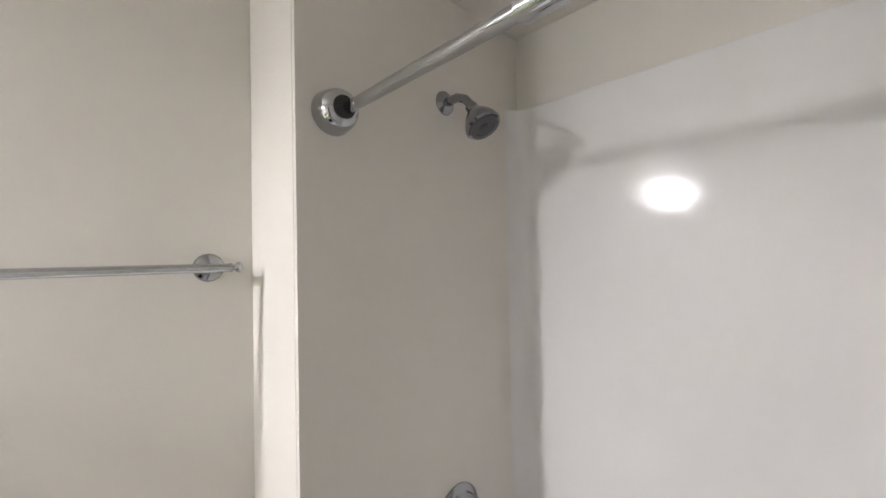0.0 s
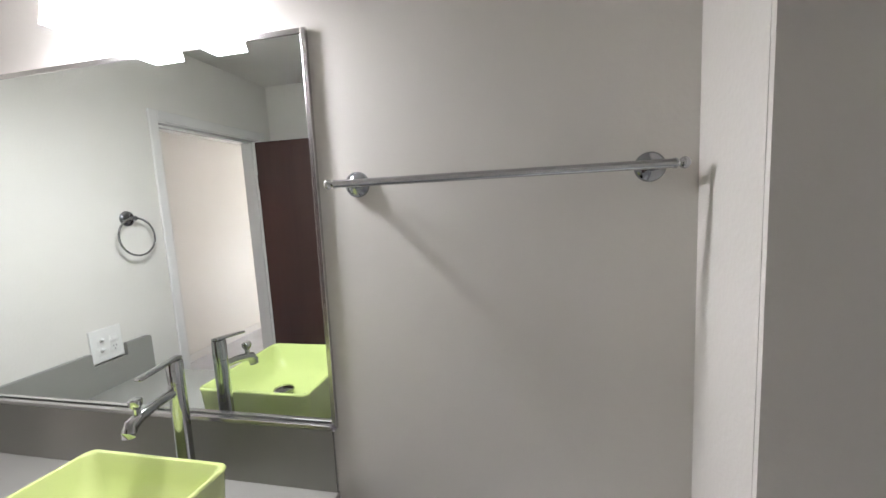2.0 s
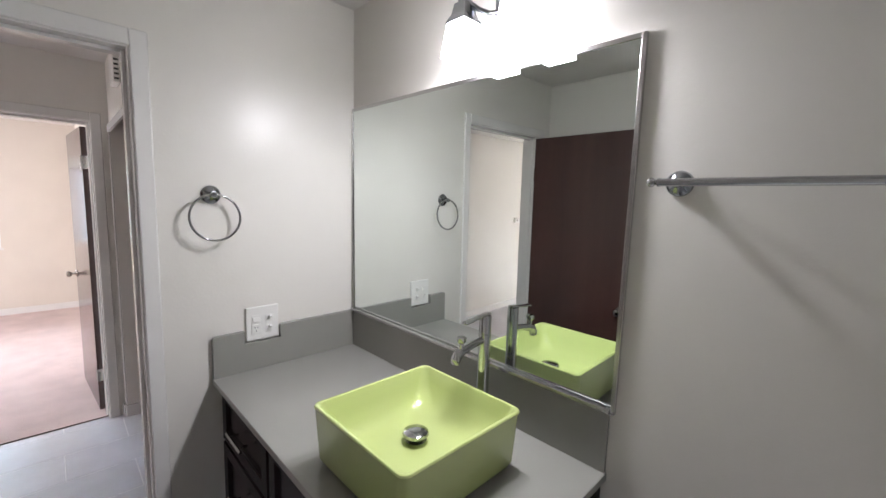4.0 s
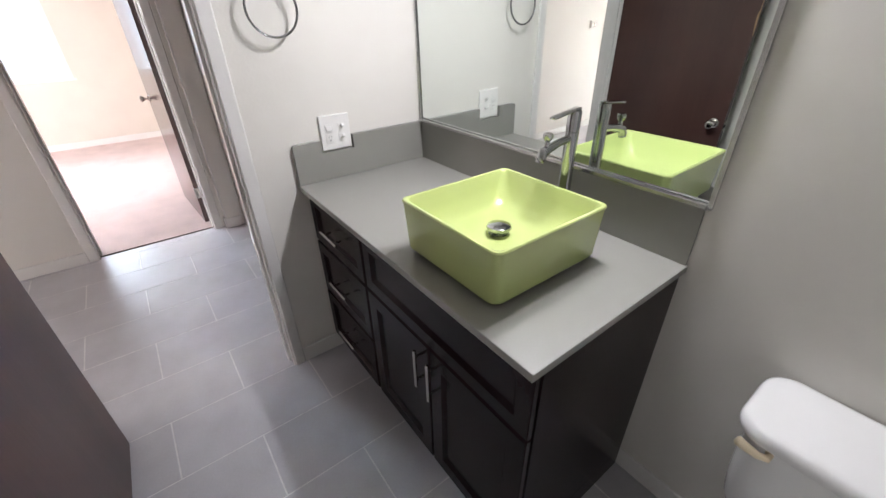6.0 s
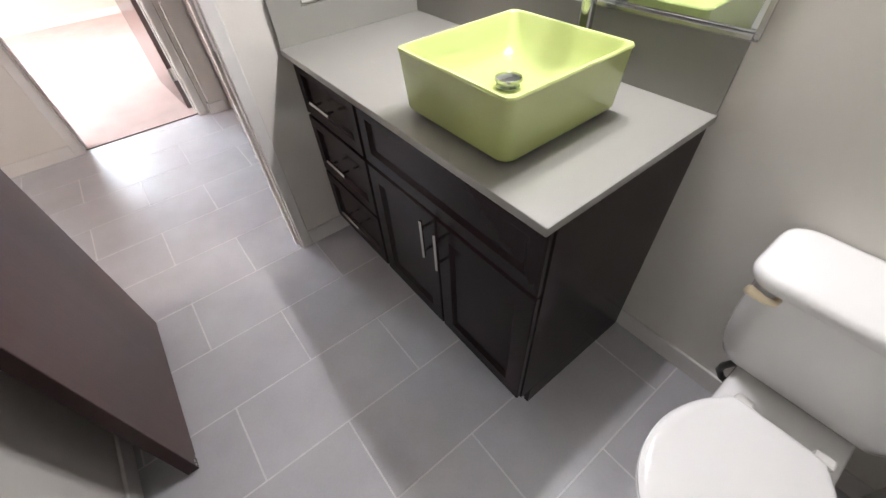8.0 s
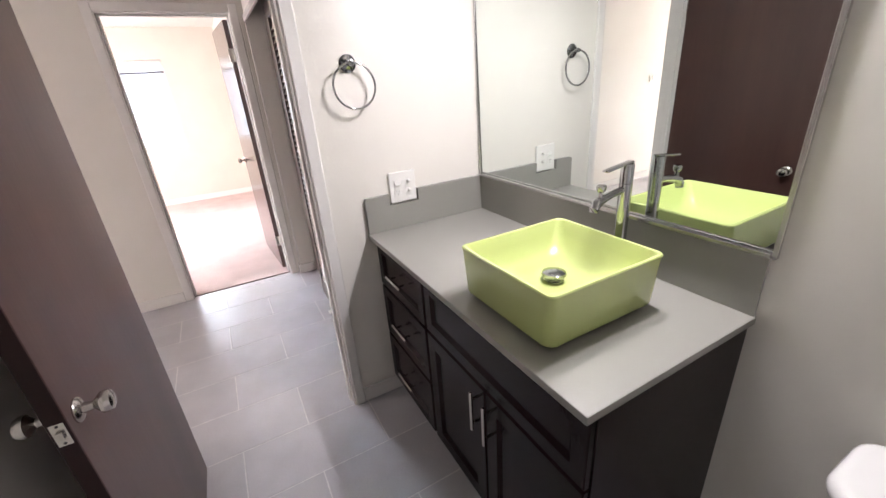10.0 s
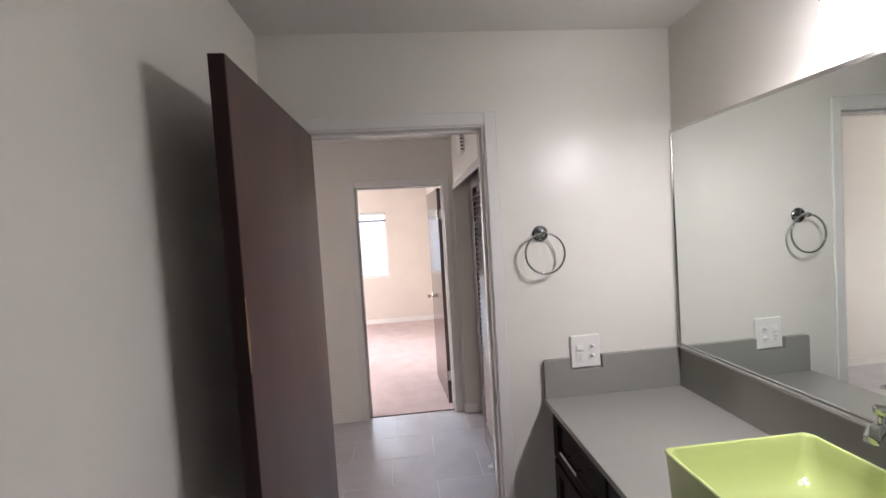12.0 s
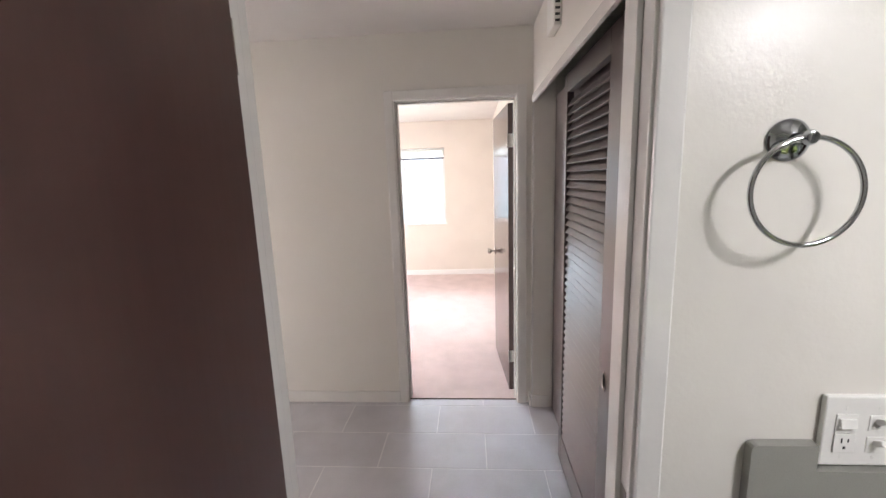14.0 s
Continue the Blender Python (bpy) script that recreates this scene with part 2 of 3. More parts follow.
# ---- plan ----
H = 2.45            # ceiling
SOUTH = -1.70       # bathroom's south wall
TUB_X = 2.075       # where the bath's alcove begins
TUB_Y = -0.220      # face of the alcove's north wall
BACK = 2.757         # face of the alcove's back wall
DOOR_N, DOOR_S, DOOR_TOP = -0.823, -1.555, 2.066
HALL_W, HALL_N, HALL_S = -1.890, -0.722, -6.9
BED_N, BED_S, BED_HEAD = -0.825, -1.588, 2.055
BED_W = -5.70
WIN = (-2.85, -1.52, 0.86, 2.045)

structure("wall_north", boxes((-0.12, 3.0, 0.0, 0.12, 0, H)), PAINT, "smooth off-white painted wall behind mirror and toilet", "wall")
structure("wall_alcove", boxes((TUB_X, BACK, TUB_Y, -0.001, 0, H)), PAINT, "off-white painted wall that boxes in the shower head", "wall")
structure("wall_east", boxes((BACK, 3.0, -1.82, -0.0, 0, H)), PAINT, "cream painted wall behind the bath", "wall")
structure("wall_south", boxes((-0.12, 3.0, -1.82, SOUTH, 0, H)), PAINT, "off-white painted bathroom wall", "wall")
structure("wall_west", boxes((-0.12, 0, DOOR_N, 0, 0, H), (-0.12, 0, SOUTH, DOOR_S, 0, H), (-0.12, 0, DOOR_S, DOOR_N, DOOR_TOP + 0.02, H)), PAINT,
          "off-white painted wall with the bathroom doorway", "wall")
structure("wall_hall_east", boxes((-0.12, 0, HALL_S, -1.82, 0, H)), PAINT, "off-white painted hallway wall", "wall")
structure("wall_hall_south", boxes((HALL_W, -0.12, HALL_S - 0.12, HALL_S, 0, H)), PAINT, "off-white painted hallway end wall", "wall")
CL0, CL1, CLH = -1.84, -0.37, 2.035
structure("wall_hall_north", boxes((CL1, -0.12, HALL_N, HALL_N + 0.12, 0, H), (HALL_W, CL0, HALL_N, HALL_N + 0.12, 0, H), (CL0, CL1, HALL_N, HALL_N + 0.02, CLH, H)), PAINT,
          "off-white painted hallway wall over the closet", "wall")
structure("closet_wall", boxes((CL0 - 0.1, CL1 + 0.1, -0.13, -0.03, 0, H), (CL0 - 0.1, CL0, -0.6, -0.13, 0, H), (CL1, CL1 + 0.1, -0.6, -0.13, 0, H)), PAINT, "plain closet walls", "wall")
# Unseen opening at y -6.6 to -4.85, added to let the fill in.
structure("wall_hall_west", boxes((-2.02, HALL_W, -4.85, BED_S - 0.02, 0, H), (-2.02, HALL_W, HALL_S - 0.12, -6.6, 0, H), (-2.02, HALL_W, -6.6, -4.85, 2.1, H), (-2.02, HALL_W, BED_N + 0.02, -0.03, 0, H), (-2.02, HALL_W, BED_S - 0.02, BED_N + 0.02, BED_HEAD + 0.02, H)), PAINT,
          "off-white painted hallway wall with the bedroom doorway", "wall")
structure("wall_bedroom_west", boxes((BED_W - 0.14, BED_W, -4.4, WIN[0], 0, H), (BED_W - 0.14, BED_W, WIN[1], -0.6, 0, H), (BED_W - 0.14, BED_W, WIN[0], WIN[1], 0, WIN[2]),
          (BED_W - 0.14, BED_W, WIN[0], WIN[1], WIN[3], H)), BEDROOM, "cream painted bedroom wall with a window", "wall")
structure("wall_bedroom_north", boxes((BED_W, -2.02, -0.76, -0.64, 0, H)), BEDROOM, "cream painted bedroom side wall", "wall")
structure("wall_bedroom_south", boxes((BED_W, -4.9, -4.4, -4.28, 0, H), (-2.9, -2.02, -4.4, -4.28, 0, H), (-4.9, -2.9, -4.4, -4.28, 0, 0.7), (-4.9, -2.9, -4.4, -4.28, 2.1, H)), BEDROOM, "cream painted bedroom side wall", "wall")
structure("wall_bedroom_east", boxes((-2.060, -2.021, -4.28, BED_S - 0.08, 0, H), (-2.060, -2.021, BED_S - 0.08, -0.76, BED_HEAD + 0.08, H)), BEDROOM, "cream painted bedroom wall beside the door", "wall")
structure("ceiling_bathroom", boxes((0, 3.0, SOUTH, 0, H, H + 0.1)), CEILING, "off-white painted ceiling", "ceiling")
structure("ceiling_hall", boxes((-2.02, 0.0, HALL_S - 0.12, SOUTH, H + 0.001, H + 0.1), (-2.02, -0.0, SOUTH, 0.12, H + 0.001, H + 0.1)), CEILING, "off-white painted hallway ceiling", "ceiling")
structure("ceiling_bedroom", boxes((BED_W - 0.14, -2.02, -4.4, -0.6, H + 0.001, H + 0.1)), CEILING, "off-white painted bedroom ceiling", "ceiling")
floor = structure("floor_tiled", boxes((-1.97, 0.0, HALL_S - 0.12, -1.82, -0.05, -0.0009), (-1.97, 3.0, -1.82, 0.12, -0.05, -0.0009)), GROUT, "large grey rectangular tiles with pale grout lines", "floor")
structure("floor_bedroom", boxes((BED_W - 0.14, -1.932, -4.4, -0.6, -0.05, 0.004)), CARPET, "pinkish beige cut pile carpet", "carpet")
structure("threshold", boxes((-1.9315, -1.925, BED_S, BED_N, 0.0002, 0.006)), BARK, "thin brown strip between tile and carpet", "threshold")


def trim(name, label, *spans, r=0.004, mat=None):
    return structure(name, boxes(*spans, r=r), mat or TRIM, label, "trim")


structure("soffit_bath", boxes((TUB_X, BACK, SOUTH, TUB_Y, 2.327, H - 0.001)), PAINT, "lowered off-white ceiling over the bath", "ceiling")

# bathroom doorway: lining, stops, casings on both sides
trim("door_frame_bathroom", "glossy off-white painted door lining", (-0.125, 0.004, DOOR_N - 0.001, DOOR_N + 0.018, 0, DOOR_TOP + 0.018), (-0.125, 0.004, DOOR_S - 0.018, DOOR_S + 0.001, 0, DOOR_TOP + 0.018),
     (-0.125, 0.004, DOOR_S, DOOR_N, DOOR_TOP, DOOR_TOP + 0.019), r=0.002)
trim("door_stop_bathroom", "narrow painted door stop", (-0.075, -0.037, DOOR_N - 0.012, DOOR_N - 0.0012, 0, DOOR_TOP), (-0.075, -0.037, DOOR_S + 0.0012, DOOR_S + 0.012, 0, DOOR_TOP),
     (-0.075, -0.037, DOOR_S + 0.012, DOOR_N - 0.012, DOOR_TOP - 0.012, DOOR_TOP - 0.0005), r=0.002)
trim("casing_bathroom", "flat off-white painted door casing", (0.0005, 0.013, DOOR_N + 0.006, DOOR_N + 0.054, 0, DOOR_TOP + 0.058), (0.0005, 0.013, DOOR_S - 0.062, DOOR_S - 0.006, 0, DOOR_TOP + 0.062),
     (0.0005, 0.013, DOOR_S - 0.006, DOOR_N + 0.006, DOOR_TOP + 0.006, DOOR_TOP + 0.058))
trim("casing_bathroom_hall", "flat off-white painted door casing", (-0.133, -0.1205, DOOR_N + 0.006, DOOR_N + 0.062, 0, DOOR_TOP + 0.062), (-0.133, -0.1205, DOOR_S - 0.062, DOOR_S - 0.006, 0, DOOR_TOP + 0.062),
     (-0.133, -0.1205, DOOR_S - 0.006, DOOR_N + 0.006, DOOR_TOP + 0.006, DOOR_TOP + 0.062))
# bedroom doorway
trim("door_frame_bedroom", "glossy off-white painted door lining", (-2.03, HALL_W + 0.004, BED_N - 0.001, BED_N + 0.018, 0, BED_HEAD + 0.018), (-2.03, HALL_W + 0.004, BED_S - 0.018, BED_S + 0.001, 0, BED_HEAD + 0.018),
     (-2.03, HALL_W + 0.004, BED_S, BED_N, BED_HEAD, BED_HEAD + 0.019), r=0.002)
trim("door_stop_bedroom", "narrow painted door stop", (-1.985, -1.945, BED_N - 0.012, BED_N - 0.0012, 0, BED_HEAD), (-1.985, -1.945, BED_S + 0.0012, BED_S + 0.012, 0, BED_HEAD),
     (-1.985, -1.945, BED_S + 0.012, BED_N - 0.012, BED_HEAD - 0.012, BED_HEAD - 0.0005), r=0.002)
trim("casing_bedroom", "flat off-white painted door casing", (HALL_W + 0.0005, HALL_W + 0.013, BED_N + 0.006, BED_N + 0.062, 0, BED_HEAD + 0.062), (HALL_W + 0.0005, HALL_W + 0.013, BED_S - 0.062, BED_S - 0.006, 0, BED_HEAD + 0.062),
     (HALL_W + 0.0005, HALL_W + 0.013, BED_S - 0.006, BED_N + 0.006, BED_HEAD + 0.006, BED_HEAD + 0.062))
# closet opening
trim("closet_trim", "narrow off-white trim round the closet opening", (CL0 - 0.0005, CL1 + 0.03, HALL_N - 0.016, HALL_N - 0.0005, CLH - 0.035, CLH + 0.008), (CL1, CL1 + 0.03, HALL_N - 0.012, HALL_N - 0.0005, 0, CLH - 0.035),
     (CL0 - 0.02, CL0 - 0.0006, HALL_N - 0.010, HALL_N - 0.0005, 0, CLH + 0.008), r=0.002)
# baseboards
def baseboard(name, x0, x1, y0, y1):
    structure(name, boxes((x0, x1, y0, y1, 0, 0.085), r=0.004), TRIM, "off-white painted baseboard", "baseboard")


baseboard("baseboard_north", 1.256, TUB_X - 0.001, -0.012, -0.0005)
baseboard("baseboard_south", 0.02, 2.08, SOUTH + 0.0005, SOUTH + 0.012)
baseboard("baseboard_west", 0.0005, 0.012, DOOR_N + 0.055, -0.0125)
baseboard("baseboard_hall_west", HALL_W + 0.0005, HALL_W + 0.014, -4.85, BED_S - 0.063)
baseboard("baseboard_closet_end", CL0 + 0.0005, CL0 + 0.012, HALL_N - 0.012, -0.62)
baseboard("baseboard_closet_corner", CL0 - 0.055, CL0 - 0.001, HALL_N - 0.024, HALL_N - 0.0125)
baseboard("baseboard_bedroom_west", BED_W + 0.0005, BED_W + 0.014, -4.28, -0.762)
baseboard("baseboard_hall_east", -0.132, -0.1205, HALL_S, DOOR_S - 0.064)

# bath surround
structure("bath_surround_back", boxes((BACK - 0.012, BACK - 0.0005, SOUTH + 0.001, TUB_Y - 0.013, 0, 2.107), r=0.003), SURROUND, "white glossy bath wall panel", "bath surround")
structure("bath_surround_end", boxes((TUB_X + 0.0006, BACK - 0.001, TUB_Y - 0.012, TUB_Y - 0.0005, 0, 2.3265)), PAINT, "off-white painted end wall of the bath", "wall")
cove = bmesh.new()
loft(cove, [[(BACK - 0.012 - 0.05 * (1 - math.sin(a)), TUB_Y - 0.012 - 0.05 * (1 - math.cos(a)), z) for a in [math.pi / 2 * i / 8 for i in range(9)]] + [(BACK - 0.0125, TUB_Y - 0.0125, z)] for z in (0.0, 2.105)])
structure("bath_surround_corner", cove, SURROUND, "white coved corner of the bath panels", "bath surround", smooth=True)

# bedroom window and blind
window = tagged(new("window_bedroom"), "bright bedroom window with a short blind at its head", "window", "", "structure")
window.location = (BED_W, WIN[0], WIN[2])
wx = BED_W - 0.10
part("frame", boxes((wx, wx + 0.05, WIN[0], WIN[0] + 0.04, WIN[2], WIN[3]), (wx, wx + 0.05, WIN[1] - 0.04, WIN[1], WIN[2], WIN[3]), (wx, wx + 0.05, WIN[0] + 0.04, WIN[1] - 0.04, WIN[2], WIN[2] + 0.04),
     (wx, wx + 0.05, WIN[0] + 0.04, WIN[1] - 0.04, WIN[3] - 0.04, WIN[3]), (wx, wx + 0.05, -2.20, -2.157, WIN[2] + 0.04, WIN[3] - 0.04)), ALU, window)
for y0, y1 in ((WIN[0] + 0.04, -2.20), (-2.157, WIN[1] - 0.04)):
    p = part("pane", boxes((wx + 0.02, wx + 0.026, y0, y1, WIN[2] + 0.04, WIN[3] - 0.04)), GLASS, window)
    p.visible_shadow = False
part("sill", boxes((BED_W - 0.05, BED_W + 0.02, WIN[0] - 0.02, WIN[1] + 0.02, WIN[2] - 0.022, WIN[2] - 0.001), r=0.004), TRIM, window)
blind = thing("roller_blind", "thin white blind pulled up to the window head", "blind", (BED_W - 0.03, WIN[1], 1.88))
part("cloth", boxes((BED_W - 0.032, BED_W - 0.03, WIN[0] + 0.01, WIN[1] - 0.01, 1.90, 2.04)), BLIND, blind)
part("bottom_bar", boxes((BED_W - 0.040, BED_W - 0.022, WIN[0] + 0.01, WIN[1] - 0.01, 1.875, 1.90), r=0.003), GREYHOLE, blind)

win_light = bpy.data.lights.new("window_light", "AREA")
win_light.shape, win_light.size, win_light.size_y, win_light.energy, win_light.color = "RECTANGLE", 1.98, 1.38, WINDOW_WATTS, (0.99, 0.955, 1.02)
wl = new("window_light", win_light)
wl.matrix_world = look((-3.9, -4.35, 1.40), (-3.9, -1.6, 0.0))

# Added fill lamp behind the unseen opening, to brighten the hallway.
hall_fill = bpy.data.lights.new("hall_fill_light", "AREA")
hall_fill.shape, hall_fill.size, hall_fill.size_y, hall_fill.energy, hall_fill.color = "RECTANGLE", 1.6, 1.9, HALL_FILL_WATTS, (1.06, 0.92, 0.93)
hl = new("hall_fill_light", hall_fill)
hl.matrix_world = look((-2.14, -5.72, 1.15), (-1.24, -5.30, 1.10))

# outside
ground = structure("ground", boxes((-1500, BED_W - 0.15, -1500, 1500, -0.4, -0.3)), GRASS, "dry grass ground outside", "ground")

structure("backdrop", boxes((-14.1, -14.0, -14, 8, -0.3, 9)), BACKDROP, "glowing sheet painted with pale trees and sky outside", "backdrop")

# ---- doors ----
def knob(parent, x, y, z, side, label=""):
    """A round door knob whose stem points along side (a direction in y)."""
    bm = bmesh.new()
    lathe(bm, [(0.028, 0), (0.028, 0.003), (0.024, 0.008), (0.012, 0.011), (0.0095, 0.030), (0.015, 0.036), (0.024, 0.044), (0.025, 0.053), (0.021, 0.062), (0.012, 0.066), (0, 0.0665)],
          aim((x, y, z), (x, y + side, z)), 28)
    return part("knob", bm, NICKEL, parent, label or "satin metal door knob", smooth=True)


def flush_door(name, label, hinge, width, height, thick, z0, mat=None):
    """Hinged at its origin, lying along +x, its face towards +y at y = 0."""
    d = thing(name, label, "door", hinge)
    x, y, z = hinge
    part("leaf", boxes((x + 0.003, x + width - 0.0012, y - thick, y, z0, z0 + height), r=0.0018), mat or DOOR, d)
    part("edge", boxes((x + width - 0.0011, x + width, y - thick + 0.001, y - 0.001, z0 + 0.001, z0 + height - 0.001)), DOOR_EDGE, d, "dark reddish brown lock edge")
    knob(d, x + width - 0.052, y + 0.0005, 0.930, 1)
    knob(d, x + width - 0.052, y - thick - 0.0005, 0.930, -1)
    latch = part("latch_plate", boxes((x + width + 0.0002, x + width + 0.0016, y - thick / 2 - 0.0125, y - thick / 2 + 0.0125, 0.890, 0.946), r=0.0006), NICKEL, d, "satin metal latch plate")
    part("latch_bolt", boxes((x + width + 0.0018, x + width + 0.008, y - thick / 2 - 0.006, y - thick / 2 + 0.006, 0.909, 0.927), r=0.001), NICKEL, latch)
    sc = bmesh.new()
    for zz in (0.896, 0.940):
        rod(sc, (x + width + 0.0017, y - thick / 2, zz), (x + width + 0.0024, y - thick / 2, zz), 0.003, 10)
    part("latch_screws", sc, SLOT, latch)
    for zz in (0.28, 1.80):
        hg = bmesh.new()
        box(hg, x - 0.0016, x + 0.0028, y - thick + 0.003, y - 0.001, zz - 0.045, zz + 0.045, r=0.0006)
        rod(hg, (x, y - thick - 0.004, zz - 0.045), (x, y - thick - 0.004, zz + 0.045), 0.006, 12, bevel=0.001)
        part("hinge", hg, NICKEL, d, smooth=True)
    return d


bath_door = flush_door("bathroom_door", "dark brown flush wooden door standing open along the bathroom wall", (0.010, -1.509, 0.012), 0.732, 2.042, 0.036, 0.012)
bath_door.rotation_euler.z = radians(-0.9)
chip = bmesh.new()
loft(chip, [[(0.7408, -1.5088, z), (0.7408 - w, -1.5088, z), (0.7408 - w, -1.5083, z), (0.7416, -1.5083, z), (0.7426, -1.5091, z), (0.7426, -1.5093 - 0.2 * w, z)] for z, w in
            ((1.362, 0.0003), (1.378, 0.0010), (1.392, 0.0032), (1.415, 0.0060), (1.442, 0.0074), (1.462, 0.0060), (1.474, 0.0028), (1.495, 0.0012), (1.515, 0.0007), (1.532, 0.0003))])
part("worn_patch", chip, BARE, bath_door, "bare wood where the dark edge is chipped")
for i, (cx, cz) in enumerate(((0.735, 0.030), (0.722, 0.034), (0.700, 0.020))):
    part("paint_chip", boxes((cx - 0.005, cx + 0.005, -1.5089, -1.5084, cz - 0.0035, cz + 0.0035)), TRIM, bath_door, "small pale chip in the door's face")
bed_door = flush_door("bedroom_door", "brown flush wooden door standing open into the bedroom", (-2.032, BED_N - 0.004, 0.018), 0.76, 2.02, 0.036, 0.018, LACQUER)
bed_door.scale.y = -1
bed_door.rotation_euler.z = radians(180 + 4)
strike = thing("strike_plate", "small satin metal strike plate on the door lining", "strike plate", (-0.02, DOOR_N - 0.0025, 0.915))
part("plate", boxes((-0.035, -0.006, DOOR_N - 0.0028, DOOR_N - 0.0013, 0.885, 0.945), r=0.0006), NICKEL, strike)

# closet sliding door with louvers
lx0, lx1, ly = -1.335, -0.575, -0.66
louver_door = thing("closet_louver_door", "brown louvered sliding closet door on the hallway side", "closet door", (lx0, ly, 0.012))
part("stile", boxes((lx0, lx0 + 0.055, ly, ly + 0.032, 0.012, 2.03), r=0.002), LOUVER, louver_door)
part("stile", boxes((lx1 - 0.120, lx1, ly, ly + 0.032, 0.012, 2.03), r=0.002), LOUVER, louver_door)
for z0, z1 in ((0.012, 0.165), (1.945, 2.03)):
    part("rail", boxes((lx0 + 0.055, lx1 - 0.120, ly, ly + 0.032, z0, z1), r=0.002), LOUVER, louver_door)
slat_w = lx1 - 0.120 - lx0 - 0.055
slat_me = None
z = 0.192
while z < 1.93:
    if slat_me is None:
        b = bmesh.new()
        box(b, 0, slat_w, -0.0215, 0.0215, -0.003, 0.003, r=0.001, seg=1, m=pose(0, 0, 0, 58, 0, 0))
        s = part("slat", b, LOUVER)
        slat_me = s.data
    else:
        s = new("slat", slat_me)
    s.parent = louver_door
    s.location = Vector((lx0 + 0.055, ly + 0.016, z)) - louver_door.location
    z += 0.0370
pull_at = aim((lx1 - 0.062, ly - 0.0003, 0.840), (lx1 - 0.062, ly - 1, 0.840)) @ Matrix.Diagonal((0.8, 1.5, 1, 1))
pull = bmesh.new()
lathe(pull, [(0.024, 0.0), (0.024, 0.002), (0.0205, 0.003), (0.0185, 0.0012)], pull_at)
pull_rim = part("finger_pull", pull, NICKEL, louver_door, "oval recessed metal finger pull", smooth=True)
# Flat dark disc: the shade of the pull's recess is put in as colour.
pull = bmesh.new()
lathe(pull, [(0.0185, 0.0012), (0, 0.0006)], pull_at)
part("cup_disc", pull, SLOT, pull_rim, "dark disc for the shaded hollow of the finger pull", smooth=True)
guide = thing("door_guide", "small white plastic guide for the sliding closet door, on the floor", "door guide", (-0.996, -0.69, 0.0))
part("block", boxes((-1.015, -0.977, -0.704, -0.672, 0.0006, 0.010), (-1.008, -0.984, -0.680, -0.674, 0.0102, 0.030), r=0.002), PLASTIC, guide)
backing = structure("closet_back_panel", boxes((CL0 + 0.02, CL1 - 0.01, ly + 0.06, ly + 0.08, 0.012, 2.03)), LOUVER, "brown second closet door behind the louvers", "closet door")

thermostat = thing("thermostat", "small white thermostat on the hallway wall", "thermostat", (HALL_W, -3.98, 1.26))
part("cover", boxes((HALL_W + 0.0006, HALL_W + 0.028, -4.04, -3.92, 1.26, 1.34), r=0.004), PLASTIC, thermostat)
part("dial", boxes((HALL_W + 0.0282, HALL_W + 0.032, -4.0, -3.96, 1.28, 1.32), r=0.002), BRUSHED, thermostat)

vent = thing("door_chime", "white slotted box high on the hallway wall", "vent", (-1.20, HALL_N, 2.185))
part("cover", boxes((-1.28, -1.13, HALL_N - 0.035, HALL_N - 0.0005, 2.185, 2.34), r=0.006), PLASTIC, vent)
for i in range(5):
    part("slot", boxes((-1.1298, -1.1285, HALL_N - 0.028 + 0.0, HALL_N - 0.008, 2.20 + 0.024 * i, 2.21 + 0.024 * i)), SLOT, vent)

# ---- vanity ----
VX, VY = 1.266, -0.575
vanity = thing("vanity_cabinet", "dark espresso wooden vanity cabinet with drawers and two doors", "cabinet", (0.02, VY, 0))
part("body", boxes((0.003, VX - 0.018, VY + 0.012, -0.014, 0.10, 0.884), r=0.001), ESPRESSO, vanity)
part("side_panel", boxes((VX - 0.0178, VX, VY, -0.014, 0.10, 0.884), (VX - 0.0178, VX, VY + 0.045, -0.014, 0.0, 0.10), r=0.0012), ESPRESSO, vanity)
part("toe_kick", boxes((0.003, VX - 0.018, VY + 0.05, VY + 0.065, 0, 0.10)), ESPRESSO, vanity)


def front(name, x0, x1, z0, z1, rail=0.05):
    """A framed front with a recessed panel and a sloped inner moulding."""
    y = VY - 0.020
    bm = bmesh.new()
    def loop(k, yy):
        return [(x0 + k, yy, z0 + k), (x1 - k, yy, z0 + k), (x1 - k, yy, z1 - k), (x0 + k, yy, z1 - k)]
    loft(bm, [loop(0, VY + 0.0115), loop(0, y + 0.003), loop(0.003, y), loop(rail, y), loop(rail + 0.004, y + 0.003), loop(rail + 0.006, y + 0.004), loop(rail + 0.014, y + 0.011), loop(rail + 0.016, y + 0.011)])
    return part(name, bm, ESPRESSO, vanity)


def pull_bar(parent, p, q):
    d = (Vector(q) - Vector(p)).normalized()
    bm = bmesh.new()
    y = VY - 0.0205
    a, b = Vector(p), Vector(q)
    rod(bm, a, b, 0.0055, 14, bevel=0.001)
    for s in (a + d * 0.028, b - d * 0.028):
        rod(bm, s, (s.x, y, s.z), 0.0045, 12)
    part("handle", bm, NICKEL, parent, "slim brushed metal bar handle", smooth=True)


